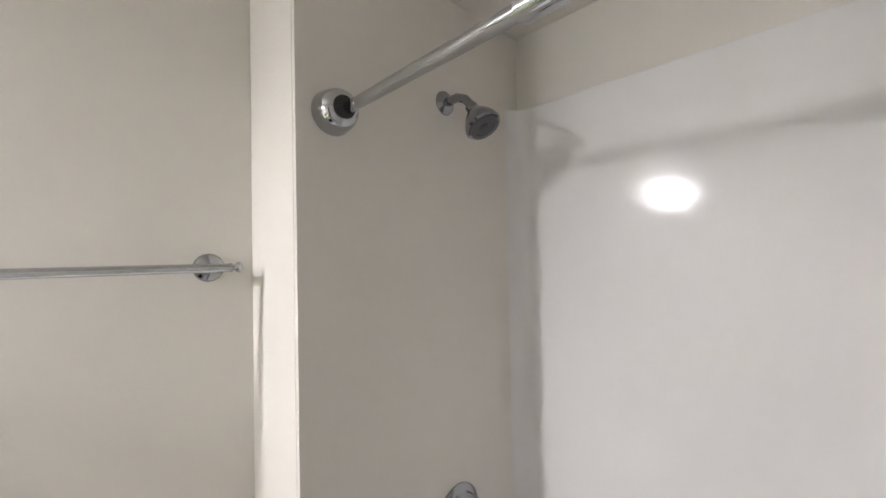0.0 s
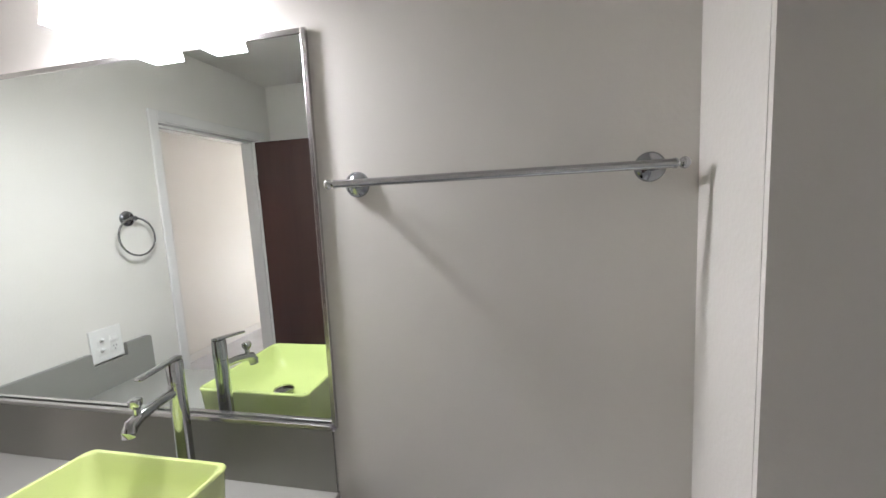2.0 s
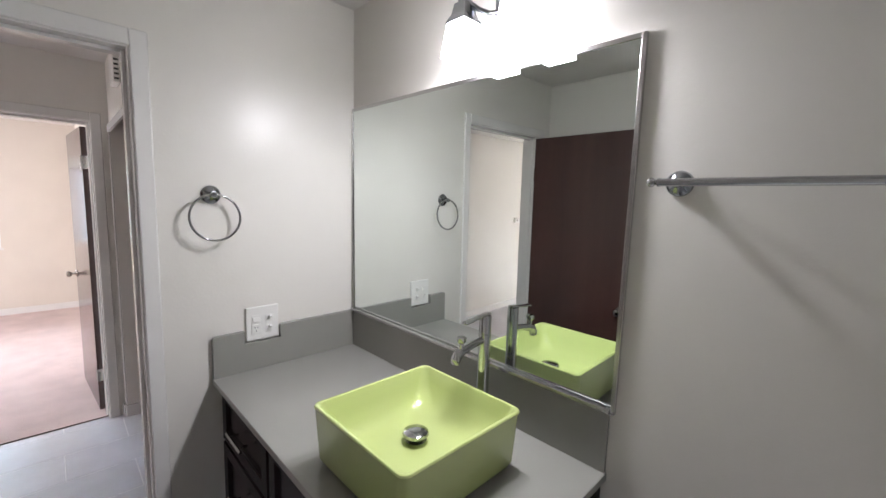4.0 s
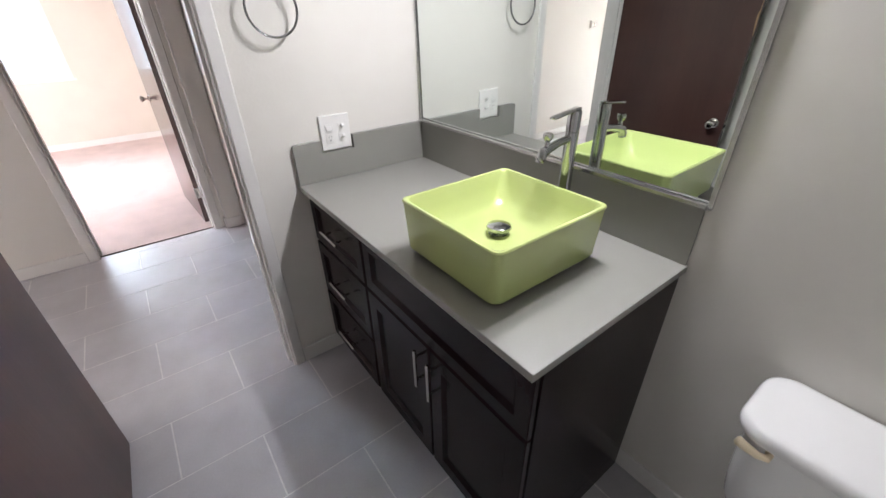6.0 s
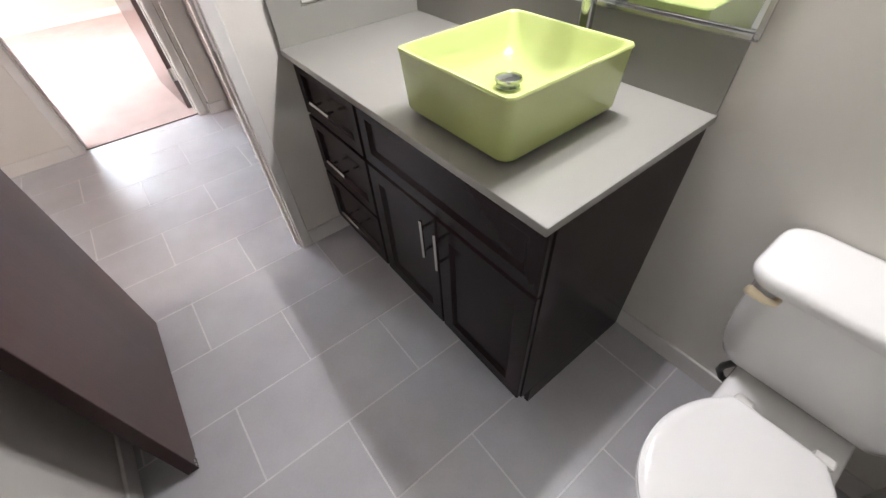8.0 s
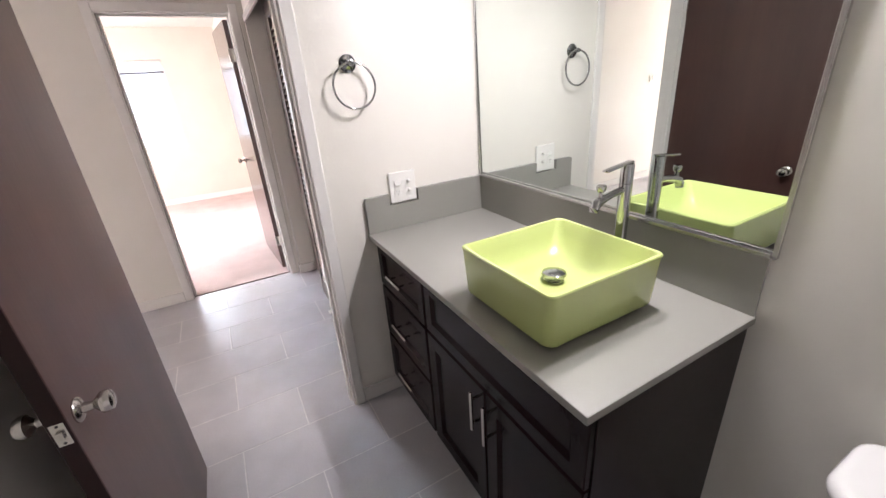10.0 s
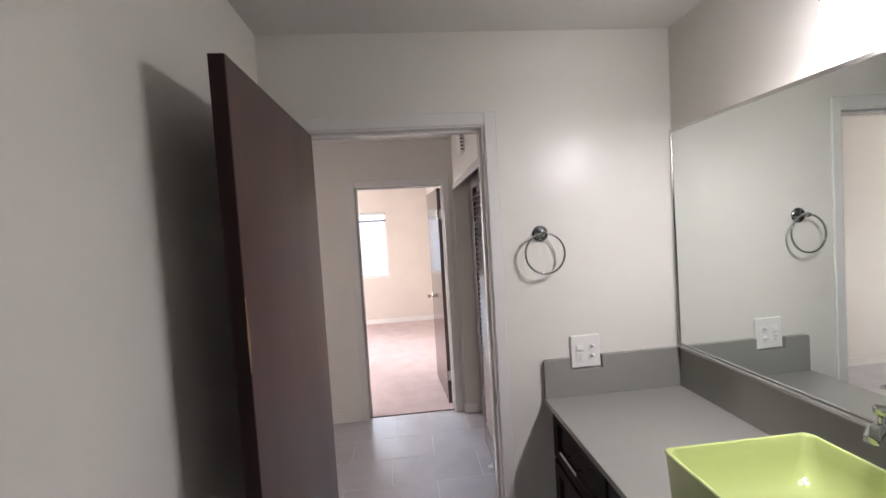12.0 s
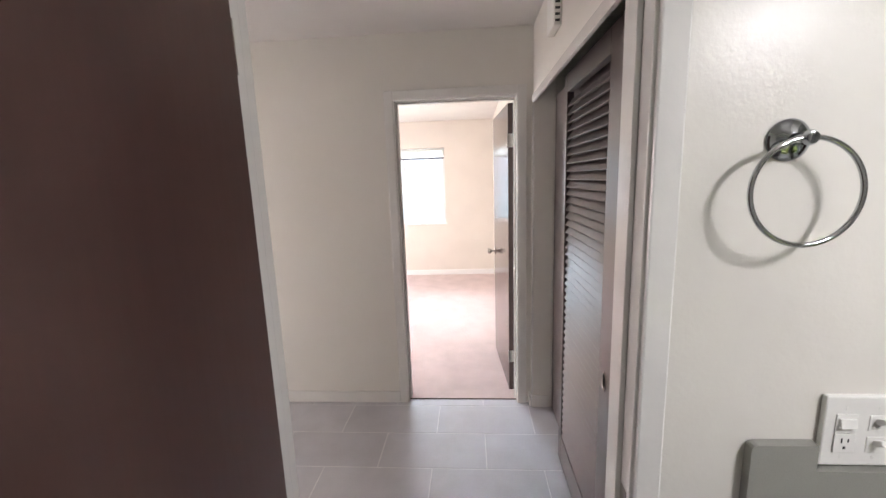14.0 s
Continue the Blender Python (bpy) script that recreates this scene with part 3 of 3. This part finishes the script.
HY = VY - 0.052
for z0, z1 in ((0.662, 0.874), (0.392, 0.650), (0.115, 0.380)):
    dr = front("drawer", 0.025, 0.478, z0, z1, 0.045)
    zc = (z0 + z1) / 2
    pull_bar(dr, (0.190, HY, zc), (0.335, HY, zc))
front("false_drawer_front", 0.494, VX - 0.004, 0.662, 0.874, 0.045)
for x0, x1, hx in ((0.494, 0.872, 0.845), (0.879, VX - 0.004, 0.911)):
    dd = front("cabinet_door", x0, x1, 0.115, 0.650, 0.055)
    pull_bar(dd, (hx, HY, 0.480 if hx > 0.9 else 0.487), (hx, HY, 0.633 if hx > 0.9 else 0.640))

top = thing("vanity_countertop", "grey quartz countertop with low splashbacks", "countertop", (0.02, -0.615, 0.8845))
part("slab", boxes((0.002, 1.274, -0.621, -0.0015, 0.8845, 0.907), r=0.002), QUARTZ, top)
part("backsplash", boxes((0.0015, 1.270, -0.0095, -0.0015, 0.9073, 1.079), r=0.0015), QUARTZ, top)
# side splash, notched round the socket plate
outline = [(-0.618, 0.9073), (-0.0103, 0.9073), (-0.0103, 1.078), (-0.3600, 1.076), (-0.3600, 1.0205), (-0.5030, 1.0205), (-0.5030, 1.072), (-0.606, 1.071), (-0.613, 1.069), (-0.617, 1.065), (-0.618, 1.059), (-0.618, 1.0)]
bm = bmesh.new()
loft(bm, [[(x, y, z) for y, z in outline] for x in (0.0015, 0.0215)])
part("side_splash", bm, QUARTZ, top)

# vessel sink
sx, sy, zt = 0.908, -0.359, 1.072
hw = 0.195
sink = thing("vessel_sink", "glossy lime green square ceramic vessel sink on the counter", "sink", (sx, sy, 0.9072))
def ring_at(h, z, r, dx=0.0):
    return [(x, y, z) for x, y in rounded(sx, sy, h, h + (0.008 if h > 0.15 else 0.0), r, 8)]
bm = bmesh.new()
loft(bm, [ring_at(hw - 0.038, 0.9074, 0.03), ring_at(hw - 0.037, 0.916, 0.03), ring_at(hw - 0.018, 0.9185, 0.03), ring_at(hw - 0.011, 0.922, 0.03), ring_at(hw - 0.008, 0.930, 0.028), ring_at(hw - 0.002, zt - 0.012, 0.024), ring_at(hw, zt - 0.005, 0.023), ring_at(hw - 0.002, zt - 0.001, 0.022), ring_at(hw - 0.006, zt, 0.02),
          ring_at(hw - 0.010, zt - 0.0015, 0.02), ring_at(hw - 0.013, zt - 0.007, 0.022), ring_at(hw - 0.022, zt - 0.04, 0.03), ring_at(hw - 0.040, zt - 0.080, 0.045), ring_at(hw - 0.065, zt - 0.103, 0.06), ring_at(0.08, zt - 0.109, 0.06), ring_at(0.03, zt - 0.111, 0.029)])
part("basin", bm, GREEN, sink, smooth=True)
bm = bmesh.new()
lathe(bm, [(0.028, 0.0), (0.030, 0.002), (0.030, 0.004), (0.018, 0.006), (0.018, 0.014), (0.034, 0.016), (0.0365, 0.020), (0.034, 0.026), (0.022, 0.031), (0, 0.033)], Matrix.Translation((sx - 0.018, sy + 0.013, zt - 0.109)), 36)
part("drain_stopper", bm, POLISHED, sink, "domed chrome pop-up drain stopper", smooth=True)

# faucet
fx, fy = 0.896, -0.076
faucet = thing("faucet", "tall chrome single-lever vessel faucet", "faucet", (fx, fy, 0.9072))
bm = bmesh.new()
lathe(bm, [(0.026, 0), (0.026, 0.004), (0.021, 0.007), (0.0195, 0.012), (0.0190, 0.300), (0.0178, 0.301), (0.0178, 0.303), (0.0190, 0.304), (0.0190, 0.356), (0.017, 0.360), (0, 0.360)], Matrix.Translation((fx, fy, 0.9073)), 36)
part("column", bm, POLISHED, faucet, smooth=True)
bm = bmesh.new()
tube(bm, [(fx, fy - 0.012, 1.190), (fx, fy - 0.06, 1.185), (fx, fy - 0.10, 1.176), (fx, fy - 0.120, 1.168), (fx, fy - 0.129, 1.154), (fx, fy - 0.131, 1.144)], [0.0115, 0.0115, 0.0130, 0.0150, 0.0150, 0.0135], 20)
part("spout", bm, POLISHED, faucet, smooth=True)
bm = bmesh.new()
lathe(bm, [(0.007, 0), (0.007, 0.014), (0.012, 0.020), (0.014, 0.026), (0.014, 0.034), (0.011, 0.037), (0, 0.038)], Matrix.Translation((fx, fy - 0.106, 1.184)), 24)
part("diverter_knob", bm, POLISHED, faucet, "small round chrome knob on the spout", smooth=True)
bm = bmesh.new()
box(bm, -0.011, 0.011, -0.098, 0.016, -0.0035, 0.0035, r=0.003, m=pose(fx, fy, 1.270, 7, 0, 0))
part("lever", bm, POLISHED, faucet, smooth=True)

# mirror
mirror = thing("wall_mirror", "large rectangular wall mirror in a thin metal frame", "mirror", (0.01, 0, 1.075))
mx0, mx1, mz0, mz1 = 0.003, 1.284, 1.0805, 2.020
glass = boxes((mx0 + 0.004, mx1 - 0.004, -0.0025, -0.0005, mz0 + 0.004, mz1 - 0.004))
bmesh.ops.rotate(glass, cent=(0, 0, mz0), matrix=Matrix.Rotation(radians(0.46), 3, "X"), verts=glass.verts)      # it leans a little out from the wall at its top
part("glass", glass, MIRROR, mirror)
for span in ((mx0, mx0 + 0.010, -0.012, -0.0081, mz0, mz1), (mx1 - 0.012, mx1, -0.012, -0.0010, mz0, mz1),
             (mx0 + 0.0002, mx1 - 0.0002, -0.021, -0.0005, mz0 - 0.0012, mz0 - 0.0002), (mx0 + 0.0102, mx1 - 0.0122, -0.021, -0.0081, mz0, mz0 + 0.010), (mx0 + 0.0102, mx1 - 0.0122, -0.012, -0.0081, mz1 - 0.013, mz1)):
    part("frame", boxes(span, r=0.001), BRUSHED, mirror)

# light over the mirror
light = thing("vanity_light", "two-light chrome wall fixture with lit square glass shades", "wall light", (0.884, -0.01, 2.18))
bm = bmesh.new()
box(bm, 0.834, 0.934, -0.022, -0.0008, 2.12, 2.24, r=0.006)
box(bm, 0.858, 0.910, -0.034, -0.0221, 2.145, 2.215, r=0.004)
part("backplate", bm, CHROME, light, smooth=True)
LD = -0.104
for lx in (0.783, 0.985):
    bm = bmesh.new()
    x_in = 0.884 + (lx - 0.884) * 0.2
    tube(bm, [(x_in, -0.030, 2.180), (x_in + (lx - x_in) * 0.25, -0.055, 2.172), (x_in + (lx - x_in) * 0.55, -0.078, 2.182), (x_in + (lx - x_in) * 0.85, -0.097, 2.204), (lx, LD, 2.214), (lx, LD, 2.200)], 0.0075, 12)
    arm = part("arm", bm, CHROME, light, smooth=True)
    bm = bmesh.new()
    sq = lambda h, z: [(lx + a * h, LD + b * h, z) for a, b in ((1, 1), (-1, 1), (-1, -1), (1, -1))]
    loft(bm, [sq(0.010, 2.226), sq(0.013, 2.222), sq(0.013, 2.206), sq(0.021, 2.200), sq(0.026, 2.172), sq(0.028, 2.166), sq(0.037, 2.150), sq(0.038, 2.144)])
    part("cap", bm, CHROME, arm, "stepped square chrome cap")
    bm = bmesh.new()
    loft(bm, [sq(0.034, 2.1435), sq(0.036, 2.140), sq(0.047, 2.044), sq(0.044, 2.044), sq(0.033, 2.138)], cap0=True, cap1=True)
    part("glass_shade", bm, GLOW, arm, "glowing frosted square glass shade")

for lx in (0.783, 0.985):
    bulb = bpy.data.lights.new("bulb", "POINT")
    bulb.energy, bulb.shadow_soft_size, bulb.color = BULB_WATTS, 0.032, (0.985, 0.965, 1.02)
    new("bulb", bulb).location = (lx, LD, 2.066)

scuff = bmesh.new()
tube(scuff, [(1.305 + 0.011 * i, -0.0004, 1.279 + 0.0012 * i + 0.002 * math.sin(i * 1.3)) for i in range(8)], [0.0001, 0.0002, 0.0003, 0.0002, 0.0003, 0.0003, 0.0002, 0.0001], 6)
structure("wall_scuff", scuff, PAINT, "faint pale scratch on the painted wall", "trim")

# socket plate
plate = thing("outlet_plate", "white two-gang plate with a socket and two switches", "outlet", (0.0, -0.432, 1.025))
part("plate", boxes((0.0140, 0.026, -0.4980, -0.3700, 1.024, 1.161), r=0.003), PLASTIC, plate)
dv = part("socket", boxes((0.0262, 0.0290, -0.479, -0.443, 1.052, 1.0895), r=0.001), PLASTIC, plate, "white power socket")
part("slot", boxes((0.0291, 0.0296, -0.4675, -0.4655, 1.072, 1.081), (0.0291, 0.0296, -0.4565, -0.4545, 1.073, 1.080), (0.0291, 0.0296, -0.4630, -0.4590, 1.060, 1.065)), SLOT, dv)
sw = part("switch", boxes((0.0262, 0.0282, -0.479, -0.443, 1.0905, 1.128), r=0.001), PLASTIC, plate, "white rocker switch over the socket")
bm = bmesh.new()
box(bm, 0, 0.006, -0.014, 0.014, -0.009, 0.009, r=0.0012, m=pose(0.0275, -0.461, 1.110, 0, -12, 0))
part("rocker", bm, PLASTIC, sw)
for zz in (1.068, 1.110):
    st = part("switch", boxes((0.0262, 0.0276, -0.423, -0.391, zz - 0.015, zz + 0.015), r=0.0006), PLASTIC, plate, "white toggle switch")
    bm = bmesh.new()
    box(bm, 0.0, 0.019, -0.0055, 0.0055, -0.005, 0.005, r=0.0015, m=pose(0.0270, -0.407, zz + 0.002, 0, -32, 0))
    part("toggle", bm, PLASTIC, st)
for yy, zz in ((-0.461, 1.139), (-0.461, 1.041), (-0.407, 1.139), (-0.407, 1.041)):
    bm = bmesh.new()
    rod(bm, (0.0261, yy, zz), (0.0268, yy, zz), 0.0032, 10)
    part("screw", bm, PLASTIC, plate)

plate.location += Vector((-0.0134, 0.004, 0.003))

# towel ring
ring = thing("towel_ring", "chrome towel ring hanging on the wall beside the mirror", "towel ring", (0.0, -0.604, 1.611))
bm = bmesh.new()
lathe(bm, [(0.034, 0.0006), (0.034, 0.004), (0.030, 0.009), (0.020, 0.013), (0.010, 0.016), (0.008, 0.036), (0.011, 0.040), (0.012, 0.046), (0.009, 0.052), (0, 0.054)], aim((0, -0.602, 1.611), (1, -0.602, 1.611)), 32)
part("mount", bm, CHROME, ring, smooth=True)
bm = bmesh.new()
tube(bm, [(0.048 - 0.004 * math.cos(a), -0.600 + 0.083 * math.sin(a), 1.529 + 0.083 * math.cos(a)) for a in [2 * math.pi * i / 64 for i in range(64)]], 0.0043, 12, closed=True)
part("ring", bm, POLISHED, ring, smooth=True)


def towel_bar(name, label, xa, xb, wall, side, z):
    """A rail between two round mounts; side: the way it stands off its wall."""
    t = thing(name, label, "towel bar", ((xa + xb) / 2, wall, z), "towel bars")
    for x in (xa, xb):
        bm = bmesh.new()
        lathe(bm, [(0.029, 0.0006), (0.029, 0.004), (0.026, 0.009), (0.014, 0.014), (0.009, 0.018), (0.008, 0.060)], aim((x, wall, z), (x, wall + side, z)), 32)
        part("mount", bm, CHROME, t, "round chrome wall mount", smooth=True)
    bm = bmesh.new()
    y = wall + side * 0.063
    prof = [(0, 0), (0.005, 0.001), (0.0095, 0.0045), (0.0112, 0.0095), (0.0095, 0.0145), (0.0060, 0.018), (0.0060, 0.021), (0.0095, 0.023), (0.0095, 0.028)]
    n = xb - xa + 0.10
    full = prof + [(0.0085, 0.03), (0.0085, n - 0.03)] + [(r, n - h) for r, h in reversed(prof)]
    lathe(bm, full, aim((xa - 0.05, y, z), (xb + 0.05, y, z)), 24)
    part("bar", bm, POLISHED, t, smooth=True)


towel_bar("towel_bar", "chrome towel bar on the wall above the toilet", 1.379, 1.989, 0.0, -1, 1.670)
towel_bar("towel_bar", "chrome towel bar on the wall beside the open door", 0.997, 1.610, SOUTH, 1, 1.214)

# ---- shower ----
def place_y(y):
    return TUB_Y - 0.012 - y


srod = thing("shower_rod", "polished metal telescopic shower curtain rod", "shower rod", (2.157, TUB_Y - 0.012, 1.964))
bm = bmesh.new()
lathe(bm, [(0.044, 0.0006), (0.044, 0.005), (0.042, 0.010), (0.0415, 0.020), (0.039, 0.031), (0.034, 0.041), (0.027, 0.046), (0.0235, 0.046)], aim((2.149, TUB_Y - 0.012, 1.964), (2.149, -2, 1.964)), 36)
part("flange", bm, POLISHED, srod, "polished domed wall flange", smooth=True)
bm = bmesh.new()
# Black disc painted in for the shade inside the flange's mouth.
rod(bm, (2.149, place_y(0.0462), 1.964), (2.149, place_y(0.0475), 1.964), 0.0220)
part("flange_shade_disc", bm, SLOT, srod)
bm = bmesh.new()
pts = [(2.157 - 0.016 * i / 24, place_y(0.03) - (1.44 - 0.05) * i / 24, 1.964) for i in range(25)]
tube(bm, pts[:8], 0.0115, 18)
part("inner_tube", bm, POLISHED, srod, smooth=True)
bm = bmesh.new()
tube(bm, pts[7:], 0.0162, 18)
part("outer_tube", bm, POLISHED, srod, smooth=True)

ax = 2.452
head = thing("wall_shower", "chrome shower head on a short bent arm", "shower head", (ax, TUB_Y - 0.012, 2.060))
bm = bmesh.new()
lathe(bm, [(0.030, 0.0006), (0.029, 0.004), (0.018, 0.010), (0.011, 0.012)], aim((ax, TUB_Y - 0.012, 2.060), (ax, -2, 2.060)), 28)
part("flange", bm, CHROME, head, smooth=True)
bm = bmesh.new()
tube(bm, [(ax, place_y(0.006), 2.060), (ax, place_y(0.045), 2.061), (ax, place_y(0.070), 2.050), (ax, place_y(0.088), 2.030)], 0.0105, 16)
part("arm", bm, CHROME, head, smooth=True)
a0 = Vector((ax, place_y(0.086), 2.031))
adir = Vector((0.0, -0.54, -0.84)).normalized()
bm = bmesh.new()
lathe(bm, [(0.012, 0), (0.015, 0.005), (0.015, 0.015), (0.021, 0.026), (0.031, 0.039), (0.040, 0.057), (0.042, 0.068), (0.038, 0.073), (0.035, 0.071)], aim(a0, a0 + adir), 32)
part("head", bm, CHROME, head, smooth=True)
bm = bmesh.new()
lathe(bm, [(0.0345, 0.0711), (0.033, 0.075), (0.024, 0.076), (0.022, 0.073), (0.012, 0.073), (0.010, 0.077), (0, 0.077)], aim(a0, a0 + adir), 32)
part("nozzle_face", bm, GREYHOLE, head, "grey plastic nozzle face", smooth=True)

valve = thing("shower_valve", "round chrome shower valve plate with a lever", "shower valve", (ax, TUB_Y - 0.012, 1.05))
vz = 1.058
ax = 2.472
bm = bmesh.new()
lathe(bm, [(0.068, 0.0006), (0.068, 0.004), (0.064, 0.009), (0.052, 0.012), (0.048, 0.018), (0.030, 0.020), (0.028, 0.045), (0.024, 0.052), (0, 0.054)], aim((ax, TUB_Y - 0.012, vz), (ax, -2, vz)), 40)
part("plate", bm, CHROME, valve, smooth=True)
bm = bmesh.new()
tube(bm, [(ax, place_y(0.045), vz), (ax + 0.03, place_y(0.055), vz - 0.02), (ax + 0.065, place_y(0.060), vz - 0.035)], [0.011, 0.009, 0.008], 16)
part("lever", bm, CHROME, valve, smooth=True)

# ---- toilet ----
tx = 1.768
toilet = thing("toilet", "white ceramic two-piece toilet with closed lid", "toilet", (tx, -0.25, 0))
def tank_loop(hx, y0, y1, z, r):
    return [(x, y, z) for x, y in rounded(tx, (y0 + y1) / 2, hx, abs(y1 - y0) / 2, r, 7)]
bm = bmesh.new()
loft(bm, [tank_loop(0.150, -0.165, -0.040, 0.386, 0.04), tank_loop(0.170, -0.182, -0.028, 0.392, 0.05), tank_loop(0.188, -0.196, -0.022, 0.412, 0.055), tank_loop(0.202, -0.206, -0.019, 0.452, 0.06), tank_loop(0.212, -0.214, -0.017, 0.53, 0.06), tank_loop(0.218, -0.217, -0.016, 0.62, 0.06), tank_loop(0.220, -0.217, -0.016, 0.698, 0.058)])
part("tank", bm, CERAMIC, toilet, smooth=True)
bm = bmesh.new()
loft(bm, [tank_loop(0.226, -0.226, -0.010, 0.699, 0.055), tank_loop(0.236, -0.235, -0.006, 0.704, 0.06), tank_loop(0.239, -0.239, -0.005, 0.716, 0.062), tank_loop(0.239, -0.238, -0.005, 0.725, 0.062), tank_loop(0.235, -0.234, -0.007, 0.735, 0.06), tank_loop(0.228, -0.227, -0.013, 0.740, 0.056), tank_loop(0.214, -0.213, -0.027, 0.742, 0.05)])
part("tank_lid", bm, CERAMIC, toilet, smooth=True)
bm = bmesh.new()
tube(bm, [(tx - 0.160, -0.2185, 0.683), (tx - 0.160, -0.234, 0.683), (tx - 0.176, -0.241, 0.684), (tx - 0.198, -0.242, 0.687), (tx - 0.214, -0.241, 0.690), (tx - 0.219, -0.241, 0.691)], [0.008, 0.008, 0.0085, 0.0105, 0.0115, 0.007], 14)
part("flush_lever", bm, BRASS, toilet, "pale gold flush lever", smooth=True)


def oval(z, hw_, yb, yf, flat=0.5, n=48):
    """An elongated bowl outline: flat at the back, round at the front."""
    out = []
    for i in range(n):
        a = 2 * math.pi * i / n
        c_, s_ = math.cos(a), math.sin(a)
        ex = 2.0 if s_ < 0 else 3.6
        x_ = abs(c_) ** (2 / ex) * (1 if c_ > 0 else -1)
        y_ = abs(s_) ** (2 / ex) * (1 if s_ > 0 else -1)
        mid = yb - (yb - yf) * 0.42
        out.append((tx + hw_ * x_, mid + y_ * ((yb - mid) if s_ > 0 else (mid - yf)), z))
    return out


def lid_loop(z, inset, n=64):
    """The outline of seat and lid: an oval cut straight at the hinges."""
    mid, wide, back, ahead = -0.505, 0.177 - inset, 0.252, 0.211 - inset
    return [(tx + wide * math.copysign(abs(math.cos(a)) ** (1.25 if math.sin(a) > 0 else 1.0), math.cos(a)), min(mid + (back if math.sin(a) > 0 else ahead) * math.sin(a), -0.300 - inset), z) for a in [2 * math.pi * i / n for i in range(n)]]


bm = bmesh.new()
loft(bm, [oval(0.0005, 0.115, -0.16, -0.56, n=64), oval(0.03, 0.110, -0.16, -0.55, n=64), oval(0.14, 0.105, -0.17, -0.54, n=64), oval(0.26, 0.138, -0.20, -0.62, n=64), lid_loop(0.35, 0.020), lid_loop(0.388, 0.010), lid_loop(0.396, 0.016)])
part("bowl", bm, CERAMIC, toilet, smooth=True)
bm = bmesh.new()
box(bm, tx - 0.125, tx + 0.145, -0.315, -0.03, 0.30, 0.3855, r=0.02, seg=3)
part("tank_shelf", bm, CERAMIC, toilet, smooth=True)
bm = bmesh.new()
loft(bm, [lid_loop(0.3975, 0.008), lid_loop(0.402, 0.002), lid_loop(0.412, 0.002), lid_loop(0.416, 0.006)])
part("seat", bm, CERAMIC, toilet, "white plastic toilet seat", smooth=True)
bm = bmesh.new()
loft(bm, [lid_loop(0.4175, 0.007), lid_loop(0.421, 0.001), lid_loop(0.430, 0.0), lid_loop(0.436, 0.004), lid_loop(0.440, 0.014), lid_loop(0.4415, 0.030)])
part("lid", bm, CERAMIC, toilet, "white closed toilet lid", smooth=True)
for dx in (-0.070, 0.100):
    part("hinge_cap", boxes((tx + dx - 0.022, tx + dx + 0.020, -0.296, -0.268, 0.3860, 0.418), r=0.006), PLASTIC, toilet)
hose = thing("supply_hose", "dark braided water hose with its shut-off valve", "hose", (1.66, -0.02, 0.15))
bm = bmesh.new()
tube(bm, [(1.664, -0.13, 0.392), (1.650, -0.13, 0.362), (1.634, -0.12, 0.322), (1.622, -0.11, 0.278), (1.622, -0.10, 0.238), (1.638, -0.095, 0.210), (1.666, -0.09, 0.200), (1.694, -0.085, 0.208)], 0.010, 14)
part("hose", bm, HOSE, hose, smooth=True)
bm = bmesh.new()
rod(bm, (1.700, -0.0006, 0.205), (1.700, -0.085, 0.205), 0.011, 16)
lathe(bm, [(0.028, 0.0008), (0.026, 0.004), (0.012, 0.006)], aim((1.700, 0, 0.205), (1.700, -1, 0.205)), 24)
part("valve", bm, CHROME, hose, smooth=True)

# ---- floor tiles, each a piece of the floor ----
W, L, G = 0.3065, 0.608, 0.0050
tile_meshes = {}


def tile(x0, x1, y0, y1):
    key = (round(x1 - x0, 4), round(y1 - y0, 4))
    if key not in tile_meshes:
        hx, hy, e = key[0] / 2, key[1] / 2, 0.0012
        b = bmesh.new()
        loft(b, [[(a * (hx - k), c * (hy - k), z) for a, c in ((1, 1), (-1, 1), (-1, -1), (1, -1))] for z, k in ((-0.006, 0), (-0.0012, 0), (0, e))], cap0=False)
        me = bpy.data.meshes.new("tile")
        b.to_mesh(me); b.free()
        me.materials.append(TILE)
        tile_meshes[key] = me
    t = new("tile", tile_meshes[key])
    t.location = ((x0 + x1) / 2, (y0 + y1) / 2, 0)
    t.parent = floor


for i in range(-7, 10):
    xa, xb = -0.004 + i * W, -0.004 + (i + 1) * W
    offset = -1.062 if i % 2 else -0.754
    for j in range(-9, 4):
        ya = offset + j * L
        x0, x1 = max(xa + G / 2, -1.933), min(xb - G / 2, BACK)
        y0, y1 = max(ya + G / 2, SOUTH - 0.02 if i >= 0 else -5.4), min(ya + L - G / 2, 0)
        if x1 - x0 > 0.02 and y1 - y0 > 0.02:
            if x1 < -0.12 and y0 > HALL_N + 0.12 and x0 < CL0:
                continue
            if x0 > 0.0 and y1 < SOUTH:
                continue
            tile(x0, x1, y0, y1)
